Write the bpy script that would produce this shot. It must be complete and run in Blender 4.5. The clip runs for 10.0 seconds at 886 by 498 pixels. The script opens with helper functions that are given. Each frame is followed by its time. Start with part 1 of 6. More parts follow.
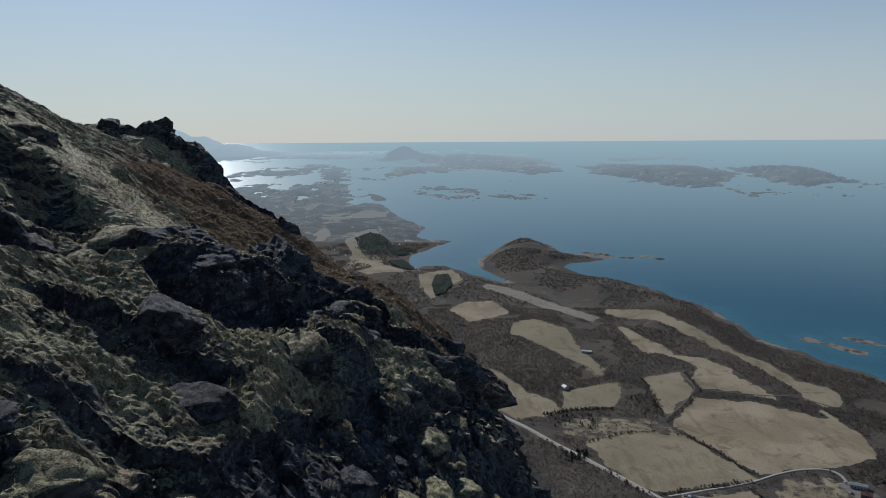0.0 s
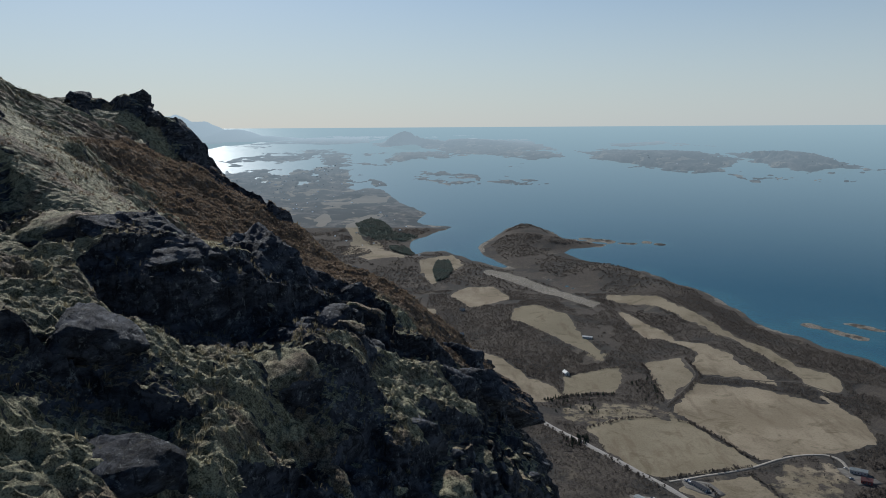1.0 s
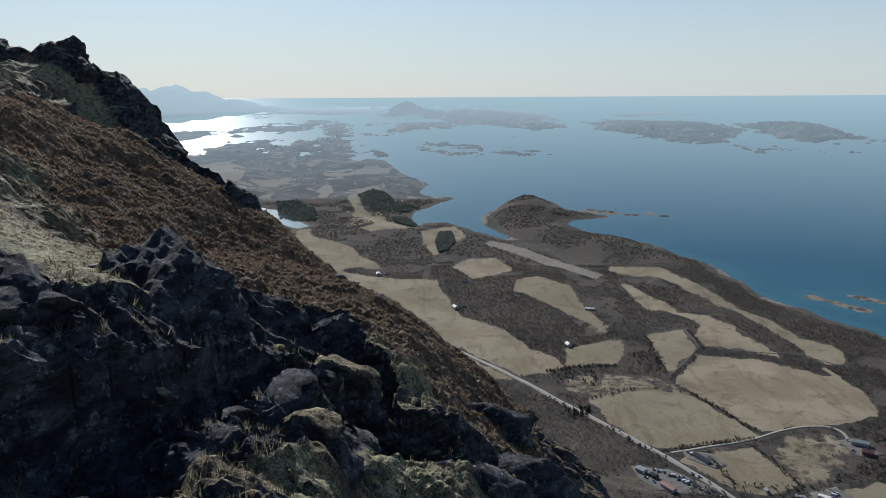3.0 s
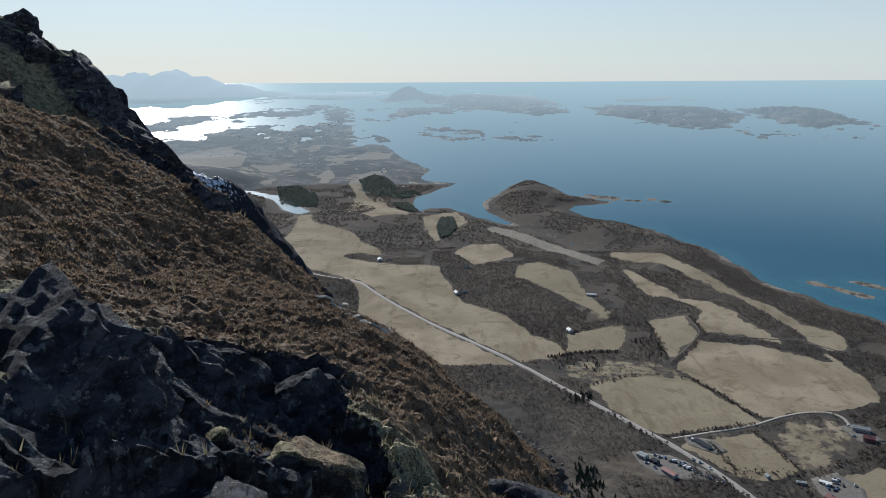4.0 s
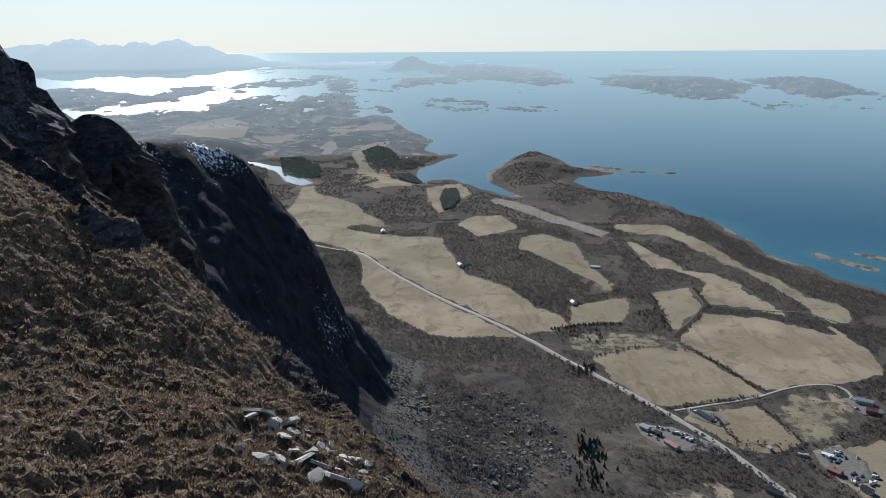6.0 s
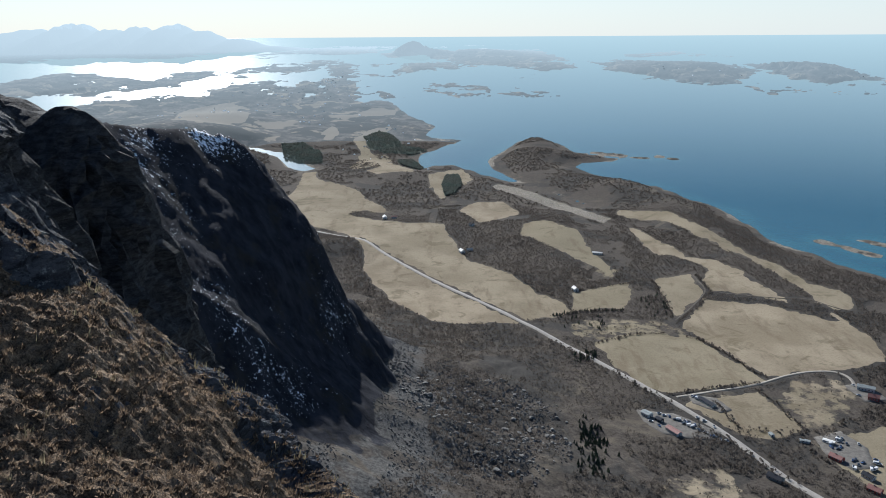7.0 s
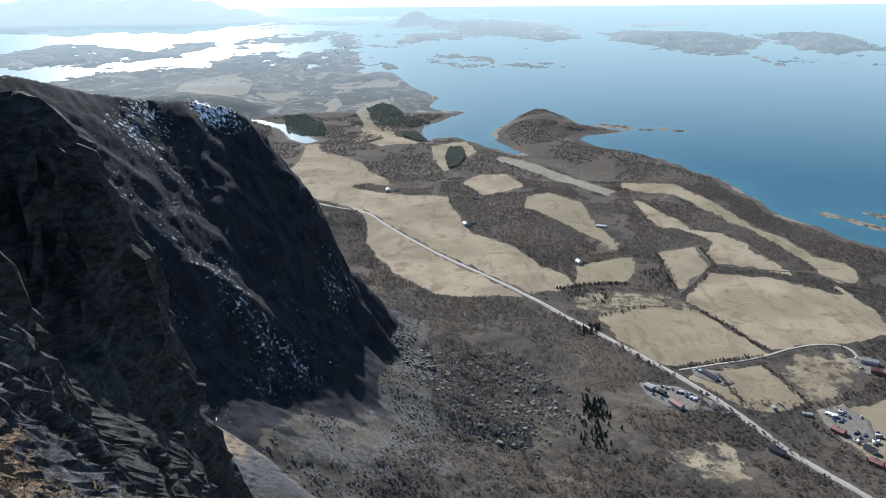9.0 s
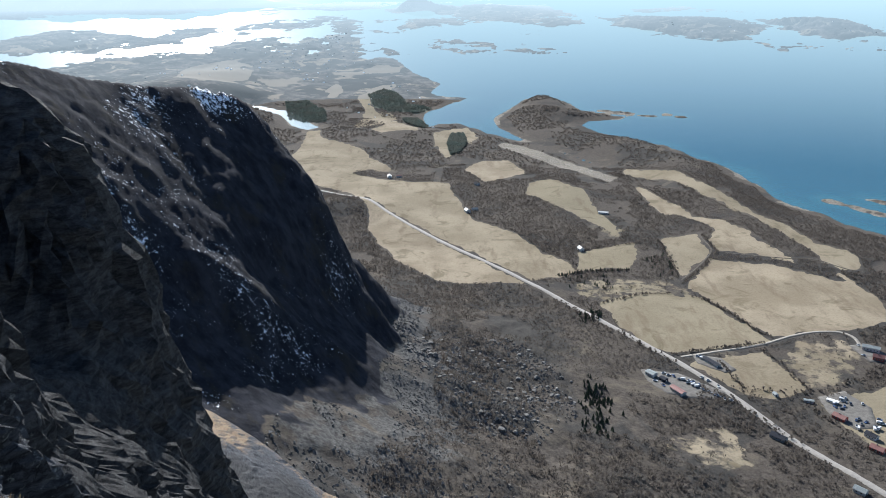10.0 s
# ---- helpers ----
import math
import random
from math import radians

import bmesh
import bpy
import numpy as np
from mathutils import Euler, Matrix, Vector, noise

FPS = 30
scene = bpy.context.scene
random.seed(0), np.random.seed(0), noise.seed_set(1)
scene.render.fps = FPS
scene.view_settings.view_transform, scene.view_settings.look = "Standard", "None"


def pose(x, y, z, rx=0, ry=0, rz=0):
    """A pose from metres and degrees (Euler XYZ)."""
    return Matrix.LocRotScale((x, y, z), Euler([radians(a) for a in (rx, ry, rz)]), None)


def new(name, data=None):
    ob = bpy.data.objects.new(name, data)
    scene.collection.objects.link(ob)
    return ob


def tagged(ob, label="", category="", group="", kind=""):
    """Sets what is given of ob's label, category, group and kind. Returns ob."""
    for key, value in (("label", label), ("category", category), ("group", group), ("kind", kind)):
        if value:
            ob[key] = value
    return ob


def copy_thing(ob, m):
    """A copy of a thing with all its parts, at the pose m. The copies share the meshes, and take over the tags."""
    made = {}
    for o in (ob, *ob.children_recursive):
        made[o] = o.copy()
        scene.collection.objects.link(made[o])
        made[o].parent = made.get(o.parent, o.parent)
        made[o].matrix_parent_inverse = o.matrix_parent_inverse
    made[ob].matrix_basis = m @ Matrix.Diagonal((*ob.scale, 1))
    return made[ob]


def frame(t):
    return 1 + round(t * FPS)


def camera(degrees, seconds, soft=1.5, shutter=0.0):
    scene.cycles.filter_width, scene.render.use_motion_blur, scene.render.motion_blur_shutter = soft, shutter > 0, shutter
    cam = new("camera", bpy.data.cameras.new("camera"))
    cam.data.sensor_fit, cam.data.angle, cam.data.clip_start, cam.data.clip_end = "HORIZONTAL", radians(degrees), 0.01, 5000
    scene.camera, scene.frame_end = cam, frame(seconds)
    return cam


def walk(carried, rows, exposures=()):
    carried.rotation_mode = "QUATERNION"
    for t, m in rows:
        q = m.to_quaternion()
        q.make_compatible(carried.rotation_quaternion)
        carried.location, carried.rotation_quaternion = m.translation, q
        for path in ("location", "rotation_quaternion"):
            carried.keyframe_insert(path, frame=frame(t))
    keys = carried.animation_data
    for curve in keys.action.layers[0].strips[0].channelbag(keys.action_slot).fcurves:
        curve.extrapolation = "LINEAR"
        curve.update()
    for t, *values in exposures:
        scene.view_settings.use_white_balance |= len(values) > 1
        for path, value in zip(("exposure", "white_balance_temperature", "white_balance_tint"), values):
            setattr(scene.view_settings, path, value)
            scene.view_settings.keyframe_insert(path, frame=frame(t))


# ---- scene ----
cam = camera(60.1, 10.0, soft=0.65)
PATH = [
    (0, pose(1.407, 4.692, 390.053, 82.010, 0.361, -0.008)),
    (0.5, pose(1.253, 6.115, 389.889, 81.471, 0.349, 0.016)),
    (1, pose(1.123, 7.517, 389.751, 80.930, 0.339, 0.047)),
    (1.5, pose(1.014, 8.896, 389.638, 80.389, 0.330, 0.084)),
    (2, pose(0.925, 10.247, 389.548, 79.847, 0.322, 0.126)),
    (2.5, pose(0.852, 11.570, 389.478, 79.305, 0.316, 0.173)),
    (3, pose(0.794, 12.859, 389.427, 78.764, 0.312, 0.225)),
    (3.5, pose(0.748, 14.114, 389.392, 78.223, 0.309, 0.280)),
    (4, pose(0.712, 15.330, 389.371, 77.683, 0.308, 0.339)),
    (4.5, pose(0.683, 16.505, 389.362, 77.144, 0.309, 0.400)),
    (5, pose(0.660, 17.636, 389.364, 76.607, 0.311, 0.464)),
    (5.5, pose(0.640, 18.720, 389.373, 76.072, 0.314, 0.529)),
    (6, pose(0.621, 19.755, 389.388, 75.539, 0.319, 0.594)),
    (6.5, pose(0.599, 20.737, 389.407, 75.010, 0.326, 0.661)),
    (7, pose(0.574, 21.663, 389.428, 74.483, 0.334, 0.727)),
    (7.5, pose(0.543, 22.531, 389.448, 73.959, 0.343, 0.792)),
    (8, pose(0.503, 23.337, 389.466, 73.440, 0.355, 0.856)),
    (8.5, pose(0.452, 24.079, 389.479, 72.924, 0.367, 0.919)),
    (9, pose(0.388, 24.754, 389.486, 72.414, 0.382, 0.978)),
    (9.5, pose(0.308, 25.360, 389.484, 71.908, 0.398, 1.035)),
    (10, pose(0.211, 25.892, 389.470, 71.407, 0.415, 1.089)),
]
walk(cam, PATH, exposures=[(0.0, 0.20, 5900, 8), (2.5, 0.48, 5900, 8), (4.5, 0.68, 5900, 8), (5.5, 0.78, 5900, 8), (7.5, 1.06, 5900, 8), (10.0, 1.44, 5900, 8)])

# ---- light ----
SUN_AZ, SUN_EL = -20.0, 33.0     # degrees left of straight ahead (+y), and above the horizon
world = bpy.data.worlds.new("world")
scene.world = world
world.use_nodes = True
wn = world.node_tree
wn.nodes.clear()
sky = wn.nodes.new("ShaderNodeTexSky")
sky.sky_type, sky.sun_disc = "NISHITA", False
sky.sun_elevation, sky.sun_rotation = radians(SUN_EL), radians(SUN_AZ)
sky.altitude, sky.air_density, sky.dust_density, sky.ozone_density = 300.0, 1.0, 0.4, 2.0
bg = wn.nodes.new("ShaderNodeBackground")
bg.inputs["Strength"].default_value = 0.056
wo = wn.nodes.new("ShaderNodeOutputWorld")
haze = wn.nodes.new("ShaderNodeHueSaturation")
haze.inputs["Saturation"].default_value = 1.1
wn.links.new(sky.outputs[0], haze.inputs["Color"])
# a pale veil of haze low over the horizon
coord = wn.nodes.new("ShaderNodeTexCoord")
axes = wn.nodes.new("ShaderNodeSeparateXYZ")
wn.links.new(coord.outputs["Generated"], axes.inputs[0])
low = wn.nodes.new("ShaderNodeMapRange")
low.interpolation_type = "SMOOTHSTEP"
for key, v in (("From Min", -0.05), ("From Max", 0.34), ("To Min", 0.85), ("To Max", 0.0)):
    low.inputs[key].default_value = v
wn.links.new(axes.outputs["Z"], low.inputs["Value"])
veil = wn.nodes.new("ShaderNodeMix")
veil.data_type = "RGBA"
wn.links.new(low.outputs["Result"], veil.inputs[0])
wn.links.new(haze.outputs[0], veil.inputs[6])
veil.inputs[7].default_value = (7.4, 7.8, 7.75, 1.0)
wn.links.new(veil.outputs[2], bg.inputs["Color"])
wn.links.new(bg.outputs[0], wo.inputs["Surface"])
sun = new("sun", bpy.data.lights.new("sun", "SUN"))
sun.data.energy, sun.data.angle, sun.data.color = 5.0, radians(0.53), (1.0, 0.94, 0.86)
_a, _e = radians(SUN_AZ), radians(SUN_EL)
SUN_DIR = Vector((math.sin(_a) * math.cos(_e), math.cos(_a) * math.cos(_e), math.sin(_e)))
sun.matrix_world = Matrix.Translation((0, 0, 900)) @ SUN_DIR.to_track_quat("Z", "Y").to_matrix().to_4x4()

# ---- small tools ----
rng = np.random.default_rng(7)


def hash2(ix, iy, seed):
    h = (ix.astype(np.int64) * 374761393 + iy.astype(np.int64) * 668265263 + seed * 974711) & 0xFFFFFFFF
    h = ((h ^ (h >> 13)) * 1274126177) & 0xFFFFFFFF
    h = ((h ^ (h >> 16)) * 2246822519) & 0xFFFFFFFF
    return ((h ^ (h >> 15)) & 0xFFFFFF) / float(0xFFFFFF)


def vnoise(x, y, seed=0):
    """Smooth value noise, -1 to 1, one lump a unit."""
    ix, iy = np.floor(x), np.floor(y)
    fx, fy = x - ix, y - iy
    ux, uy = fx * fx * fx * (fx * (fx * 6 - 15) + 10), fy * fy * fy * (fy * (fy * 6 - 15) + 10)
    a, b = hash2(ix, iy, seed), hash2(ix + 1, iy, seed)
    c, d = hash2(ix, iy + 1, seed), hash2(ix + 1, iy + 1, seed)
    return 2 * (a + (b - a) * ux + (c - a) * uy + (a - b - c + d) * ux * uy) - 1


def fbm(x, y, octaves=4, seed=0, gain=0.5):
    total, amp, norm = 0.0, 1.0, 0.0
    c, s = math.cos(0.6), math.sin(0.6)
    for o in range(octaves):
        total = total + amp * vnoise(x, y, seed + o * 17)
        norm += amp
        amp *= gain
        x, y = 2.03 * (c * x - s * y), 2.03 * (s * x + c * y)
    return total / norm


def ridged(x, y, octaves=4, seed=0):
    total, amp, norm = 0.0, 1.0, 0.0
    for o in range(octaves):
        total = total + amp * (1 - 2 * np.abs(vnoise(x, y, seed + o * 31)))
        norm += amp
        amp *= 0.5
        x, y = 2.1 * (0.8 * x - 0.6 * y), 2.1 * (0.6 * x + 0.8 * y)
    return total / norm


def cells(x, y, seed=0):
    """Worley cells: distance to the nearest seed, gap to the second nearest, and a random number and tilt for each cell."""
    ix, iy = np.floor(x), np.floor(y)
    best = np.full(x.shape, 9.0)
    second = np.full(x.shape, 9.0)
    ident, ox, oy = np.zeros(x.shape), np.zeros(x.shape), np.zeros(x.shape)
    for dx in (-1, 0, 1):
        for dy in (-1, 0, 1):
            jx, jy = ix + dx, iy + dy
            px, py = jx + hash2(jx, jy, seed), jy + hash2(jx, jy, seed + 5)
            dist = np.hypot(px - x, py - y)
            near = dist < best
            second = np.where(near, best, np.minimum(second, dist))
            ident = np.where(near, hash2(jx, jy, seed + 9), ident)
            ox, oy = np.where(near, x - px, ox), np.where(near, y - py, oy)
            best = np.where(near, dist, best)
    return best, second - best, ident, ox, oy


def step(a, b, x):
    t = np.clip((x - a) / (b - a), 0, 1)
    return t * t * (3 - 2 * t)


def inside(poly, x, y):
    """Signed distance to a polygon: positive inside."""
    p = np.array(poly, float)
    d2 = np.full(x.shape, 1e18)
    odd = np.zeros(x.shape, bool)
    for (ax, ay), (bx, by) in zip(p, np.roll(p, -1, axis=0)):
        ex, ey = bx - ax, by - ay
        t = np.clip(((x - ax) * ex + (y - ay) * ey) / (ex * ex + ey * ey + 1e-9), 0, 1)
        d2 = np.minimum(d2, (x - ax - t * ex) ** 2 + (y - ay - t * ey) ** 2)
        if ey:
            odd ^= ((ay > y) != (by > y)) & (x < ax + (y - ay) * ex / ey)
    return np.where(odd, 1, -1) * np.sqrt(d2)


def line_distance(points, x, y):
    d2 = np.full(x.shape, 1e18)
    for (ax, ay), (bx, by) in zip(points, points[1:]):
        ex, ey = bx - ax, by - ay
        t = np.clip(((x - ax) * ex + (y - ay) * ey) / (ex * ex + ey * ey + 1e-9), 0, 1)
        d2 = np.minimum(d2, (x - ax - t * ex) ** 2 + (y - ay - t * ey) ** 2)
    return np.sqrt(d2)


def sheet(name, xyz, material, attributes=None, smooth=True):
    """A grid of points, rows by columns by 3, as one mesh object."""
    rows, cols = xyz.shape[:2]
    k = np.arange(rows * cols).reshape(rows, cols)
    quads = np.stack([k[:-1, :-1], k[:-1, 1:], k[1:, 1:], k[1:, :-1]], axis=-1).reshape(-1, 4)
    return raw_mesh(name, xyz.reshape(-1, 3), quads, material, attributes, smooth)


def raw_mesh(name, verts, faces, material, attributes=None, smooth=False):
    """A mesh object from arrays of points and of faces with equally many corners."""
    me = bpy.data.meshes.new(name)
    n, m = faces.shape
    me.vertices.add(len(verts))
    me.vertices.foreach_set("co", np.ascontiguousarray(verts, dtype=np.float32).ravel())
    me.loops.add(n * m)
    me.loops.foreach_set("vertex_index", np.ascontiguousarray(faces, dtype=np.int32).ravel())
    me.polygons.add(n)
    me.polygons.foreach_set("loop_start", np.arange(0, n * m, m, dtype=np.int32))
    me.polygons.foreach_set("use_smooth", np.full(n, smooth))
    me.update(calc_edges=True)
    for key, values in (attributes or {}).items():
        a = me.attributes.new(key, "FLOAT", "POINT")
        a.data.foreach_set("value", np.ascontiguousarray(values, dtype=np.float32).ravel())
    me.materials.append(material)
    return new(name, me)


# The far country lies on a shallow bowl, so that all of it keeps within five kilometres and still meets the horizon.
EYE_X, EYE_Y, EYE_Z = 0.7, 16.0, 389.6
BOWL_START, BOWL_END = 1500.0, 4960.0
_r = np.linspace(BOWL_START, BOWL_END - 1, 4000)
_lift = EYE_Z * 0.9995 * ((_r - BOWL_START) / (BOWL_END - BOWL_START)) ** 2
_true = EYE_Z * _r / (EYE_Z - _lift)


def bowl(x, y, z):
    """From the flat plan to the place in the scene."""
    x, y, z = np.asarray(x, float), np.asarray(y, float), np.asarray(z, float)
    dx, dy = x - EYE_X, y - EYE_Y
    d = np.hypot(dx, dy) + 1e-9
    r = np.where(d > BOWL_START, np.interp(d, _true, _r), d)
    lift = np.where(r > BOWL_START, EYE_Z * 0.9995 * ((np.maximum(r, BOWL_START) - BOWL_START) / (BOWL_END - BOWL_START)) ** 2, 0.0)
    k = r / d
    return np.stack([EYE_X + dx * k, EYE_Y + dy * k, lift + z * k], axis=-1)


# ---- materials ----
class Nodes:
    """A short way to write node materials."""

    def __init__(self, name, placed=False):
        self.placed = placed      # textures fixed in the place rather than to the object
        self.mat = bpy.data.materials.new(name)
        self.mat.use_nodes = True
        self.tree = self.mat.node_tree
        self.bsdf = self.tree.nodes["Principled BSDF"]
        self.out = self.tree.nodes["Material Output"]

    def add(self, kind, **values):
        n = self.tree.nodes.new(kind)
        for key, v in values.items():
            setattr(n, key, v)
        return n

    def link(self, a, b):
        self.tree.links.new(a, b)

    def put(self, value, socket):
        if isinstance(value, (int, float, tuple)):
            socket.default_value = (*value, 1.0) if isinstance(value, tuple) and len(value) == 3 and len(socket.default_value) == 4 else value
        else:
            self.link(value, socket)

    def coords(self, kind="Object"):
        if self.placed:
            return self.add("ShaderNodeNewGeometry").outputs["Position"]
        return self.add("ShaderNodeTexCoord").outputs[kind]

    def noise(self, scale, detail=4.0, rough=0.55, vector=None, stretch=None, distortion=0.0):
        v = vector or self.coords()
        if stretch:
            m = self.add("ShaderNodeMapping")
            self.link(v, m.inputs["Vector"])
            m.inputs["Scale"].default_value = stretch
            v = m.outputs[0]
        n = self.add("ShaderNodeTexNoise")
        self.link(v, n.inputs["Vector"])
        n.inputs["Scale"].default_value, n.inputs["Detail"].default_value = scale, detail
        n.inputs["Roughness"].default_value, n.inputs["Distortion"].default_value = rough, distortion
        return n.outputs["Fac"]

    def voronoi(self, scale, feature="F1", out="Distance", vector=None, randomness=1.0):
        n = self.add("ShaderNodeTexVoronoi", feature=feature)
        self.link(vector or self.coords(), n.inputs["Vector"])
        n.inputs["Scale"].default_value = scale
        n.inputs["Randomness"].default_value = randomness
        return n.outputs[out]

    def attr(self, name):
        return self.add("ShaderNodeAttribute", attribute_name=name).outputs["Fac"]

    def ramp(self, fac, lo, hi, a=0.0, b=1.0):
        n = self.add("ShaderNodeMapRange", interpolation_type="SMOOTHSTEP")
        self.link(fac, n.inputs["Value"])
        for key, v in (("From Min", lo), ("From Max", hi), ("To Min", a), ("To Max", b)):
            n.inputs[key].default_value = v
        return n.outputs["Result"]

    def math(self, op, a, b=0.0):
        n = self.add("ShaderNodeMath", operation=op)
        self.put(a, n.inputs[0])
        self.put(b, n.inputs[1])
        return n.outputs[0]

    def mix(self, fac, a, b):
        n = self.add("ShaderNodeMix", data_type="RGBA")
        self.put(fac, n.inputs[0])
        self.put(a, n.inputs[6])
        self.put(b, n.inputs[7])
        return n.outputs[2]

    def up(self):
        """How far the surface faces up."""
        g = self.add("ShaderNodeNewGeometry")
        s = self.add("ShaderNodeSeparateXYZ")
        self.link(g.outputs["Normal"], s.inputs[0])
        return s.outputs["Z"]

    def bump(self, height, strength=0.5, distance=0.1, normal=None):
        n = self.add("ShaderNodeBump")
        self.link(height, n.inputs["Height"])
        n.inputs["Strength"].default_value, n.inputs["Distance"].default_value = strength, distance
        if normal:
            self.link(normal, n.inputs["Normal"])
        return n.outputs[0]

    def finish(self, color, rough=0.9, normal=None, spec=0.3, metal=0.0):
        self.put(color, self.bsdf.inputs["Base Color"])
        self.put(rough, self.bsdf.inputs["Roughness"])
        self.put(metal, self.bsdf.inputs["Metallic"])
        self.put(spec, self.bsdf.inputs["Specular IOR Level"])
        if normal:
            self.link(normal, self.bsdf.inputs["Normal"])
        return self.mat


def make_ridge_material():
    n = Nodes("ridge_rock_and_turf", placed=True)
    rocky, heath, flank_shade, up = n.attr("rock"), n.attr("heath"), n.attr("flank_shade"), n.up()
    grain, fine, crumb = n.noise(2.2, 8, 0.62), n.noise(11.0, 8, 0.70), n.noise(60.0, 5, 0.70)
    strata = n.noise(3.2, 9, 0.70, stretch=(1.0, 0.6, 2.4), distortion=0.4)
    veins = n.noise(6.0, 8, 0.68, stretch=(1.6, 0.5, 1.2), distortion=1.2)
    rock = n.mix(n.ramp(strata, 0.36, 0.66), (0.016, 0.017, 0.022), (0.100, 0.105, 0.121))
    rock = n.mix(n.ramp(veins, 0.50, 0.40, 0.0, 0.75), rock, (0.006, 0.007, 0.009))
    # far flank rock painted darker, its lichen thinned, to stand in for shade
    rock = n.mix(n.math("MULTIPLY", flank_shade, 0.8), rock, n.mix(n.ramp(strata, 0.36, 0.66), (0.010, 0.010, 0.011), (0.050, 0.048, 0.046)))
    lichen = n.ramp(n.noise(8.0, 9, 0.80), 0.56, 0.61)
    rock = n.mix(n.math("MULTIPLY", lichen, n.math("SUBTRACT", 0.75, n.math("MULTIPLY", flank_shade, 0.68))), rock, (0.27, 0.28, 0.27))
    speck = n.math("ADD", n.math("MULTIPLY", fine, 0.5), n.math("MULTIPLY", crumb, 0.5))
    moss = n.mix(n.ramp(speck, 0.41, 0.60), (0.058, 0.054, 0.028), (0.50, 0.455, 0.285))
    moss = n.mix(n.ramp(n.noise(1.1, 5), 0.47, 0.60), moss, n.mix(n.ramp(speck, 0.42, 0.60), (0.050, 0.037, 0.024), (0.33, 0.255, 0.165)))
    heather = n.mix(n.ramp(speck, 0.40, 0.62), (0.040, 0.027, 0.018), (0.36, 0.250, 0.155))
    turf = n.mix(n.ramp(n.math("ADD", heath, n.math("MULTIPLY", n.math("SUBTRACT", grain, 0.5), 0.9)), 0.35, 0.65), moss, heather)
    edge = n.math("ADD", rocky, n.math("MULTIPLY", n.math("SUBTRACT", fine, 0.5), 0.9))
    edge = n.math("ADD", edge, n.math("MULTIPLY", n.math("SUBTRACT", 0.78, up), 0.75))
    col = n.mix(n.ramp(edge, 0.36, 0.50), turf, rock)
    b = n.bump(crumb, 0.9, 0.03)
    b = n.bump(n.noise(9.0, 9, 0.75), 0.85, 0.09, b)
    b = n.bump(veins, 0.9, 0.09, b)
    return n.finish(col, 0.9, b, 0.2)


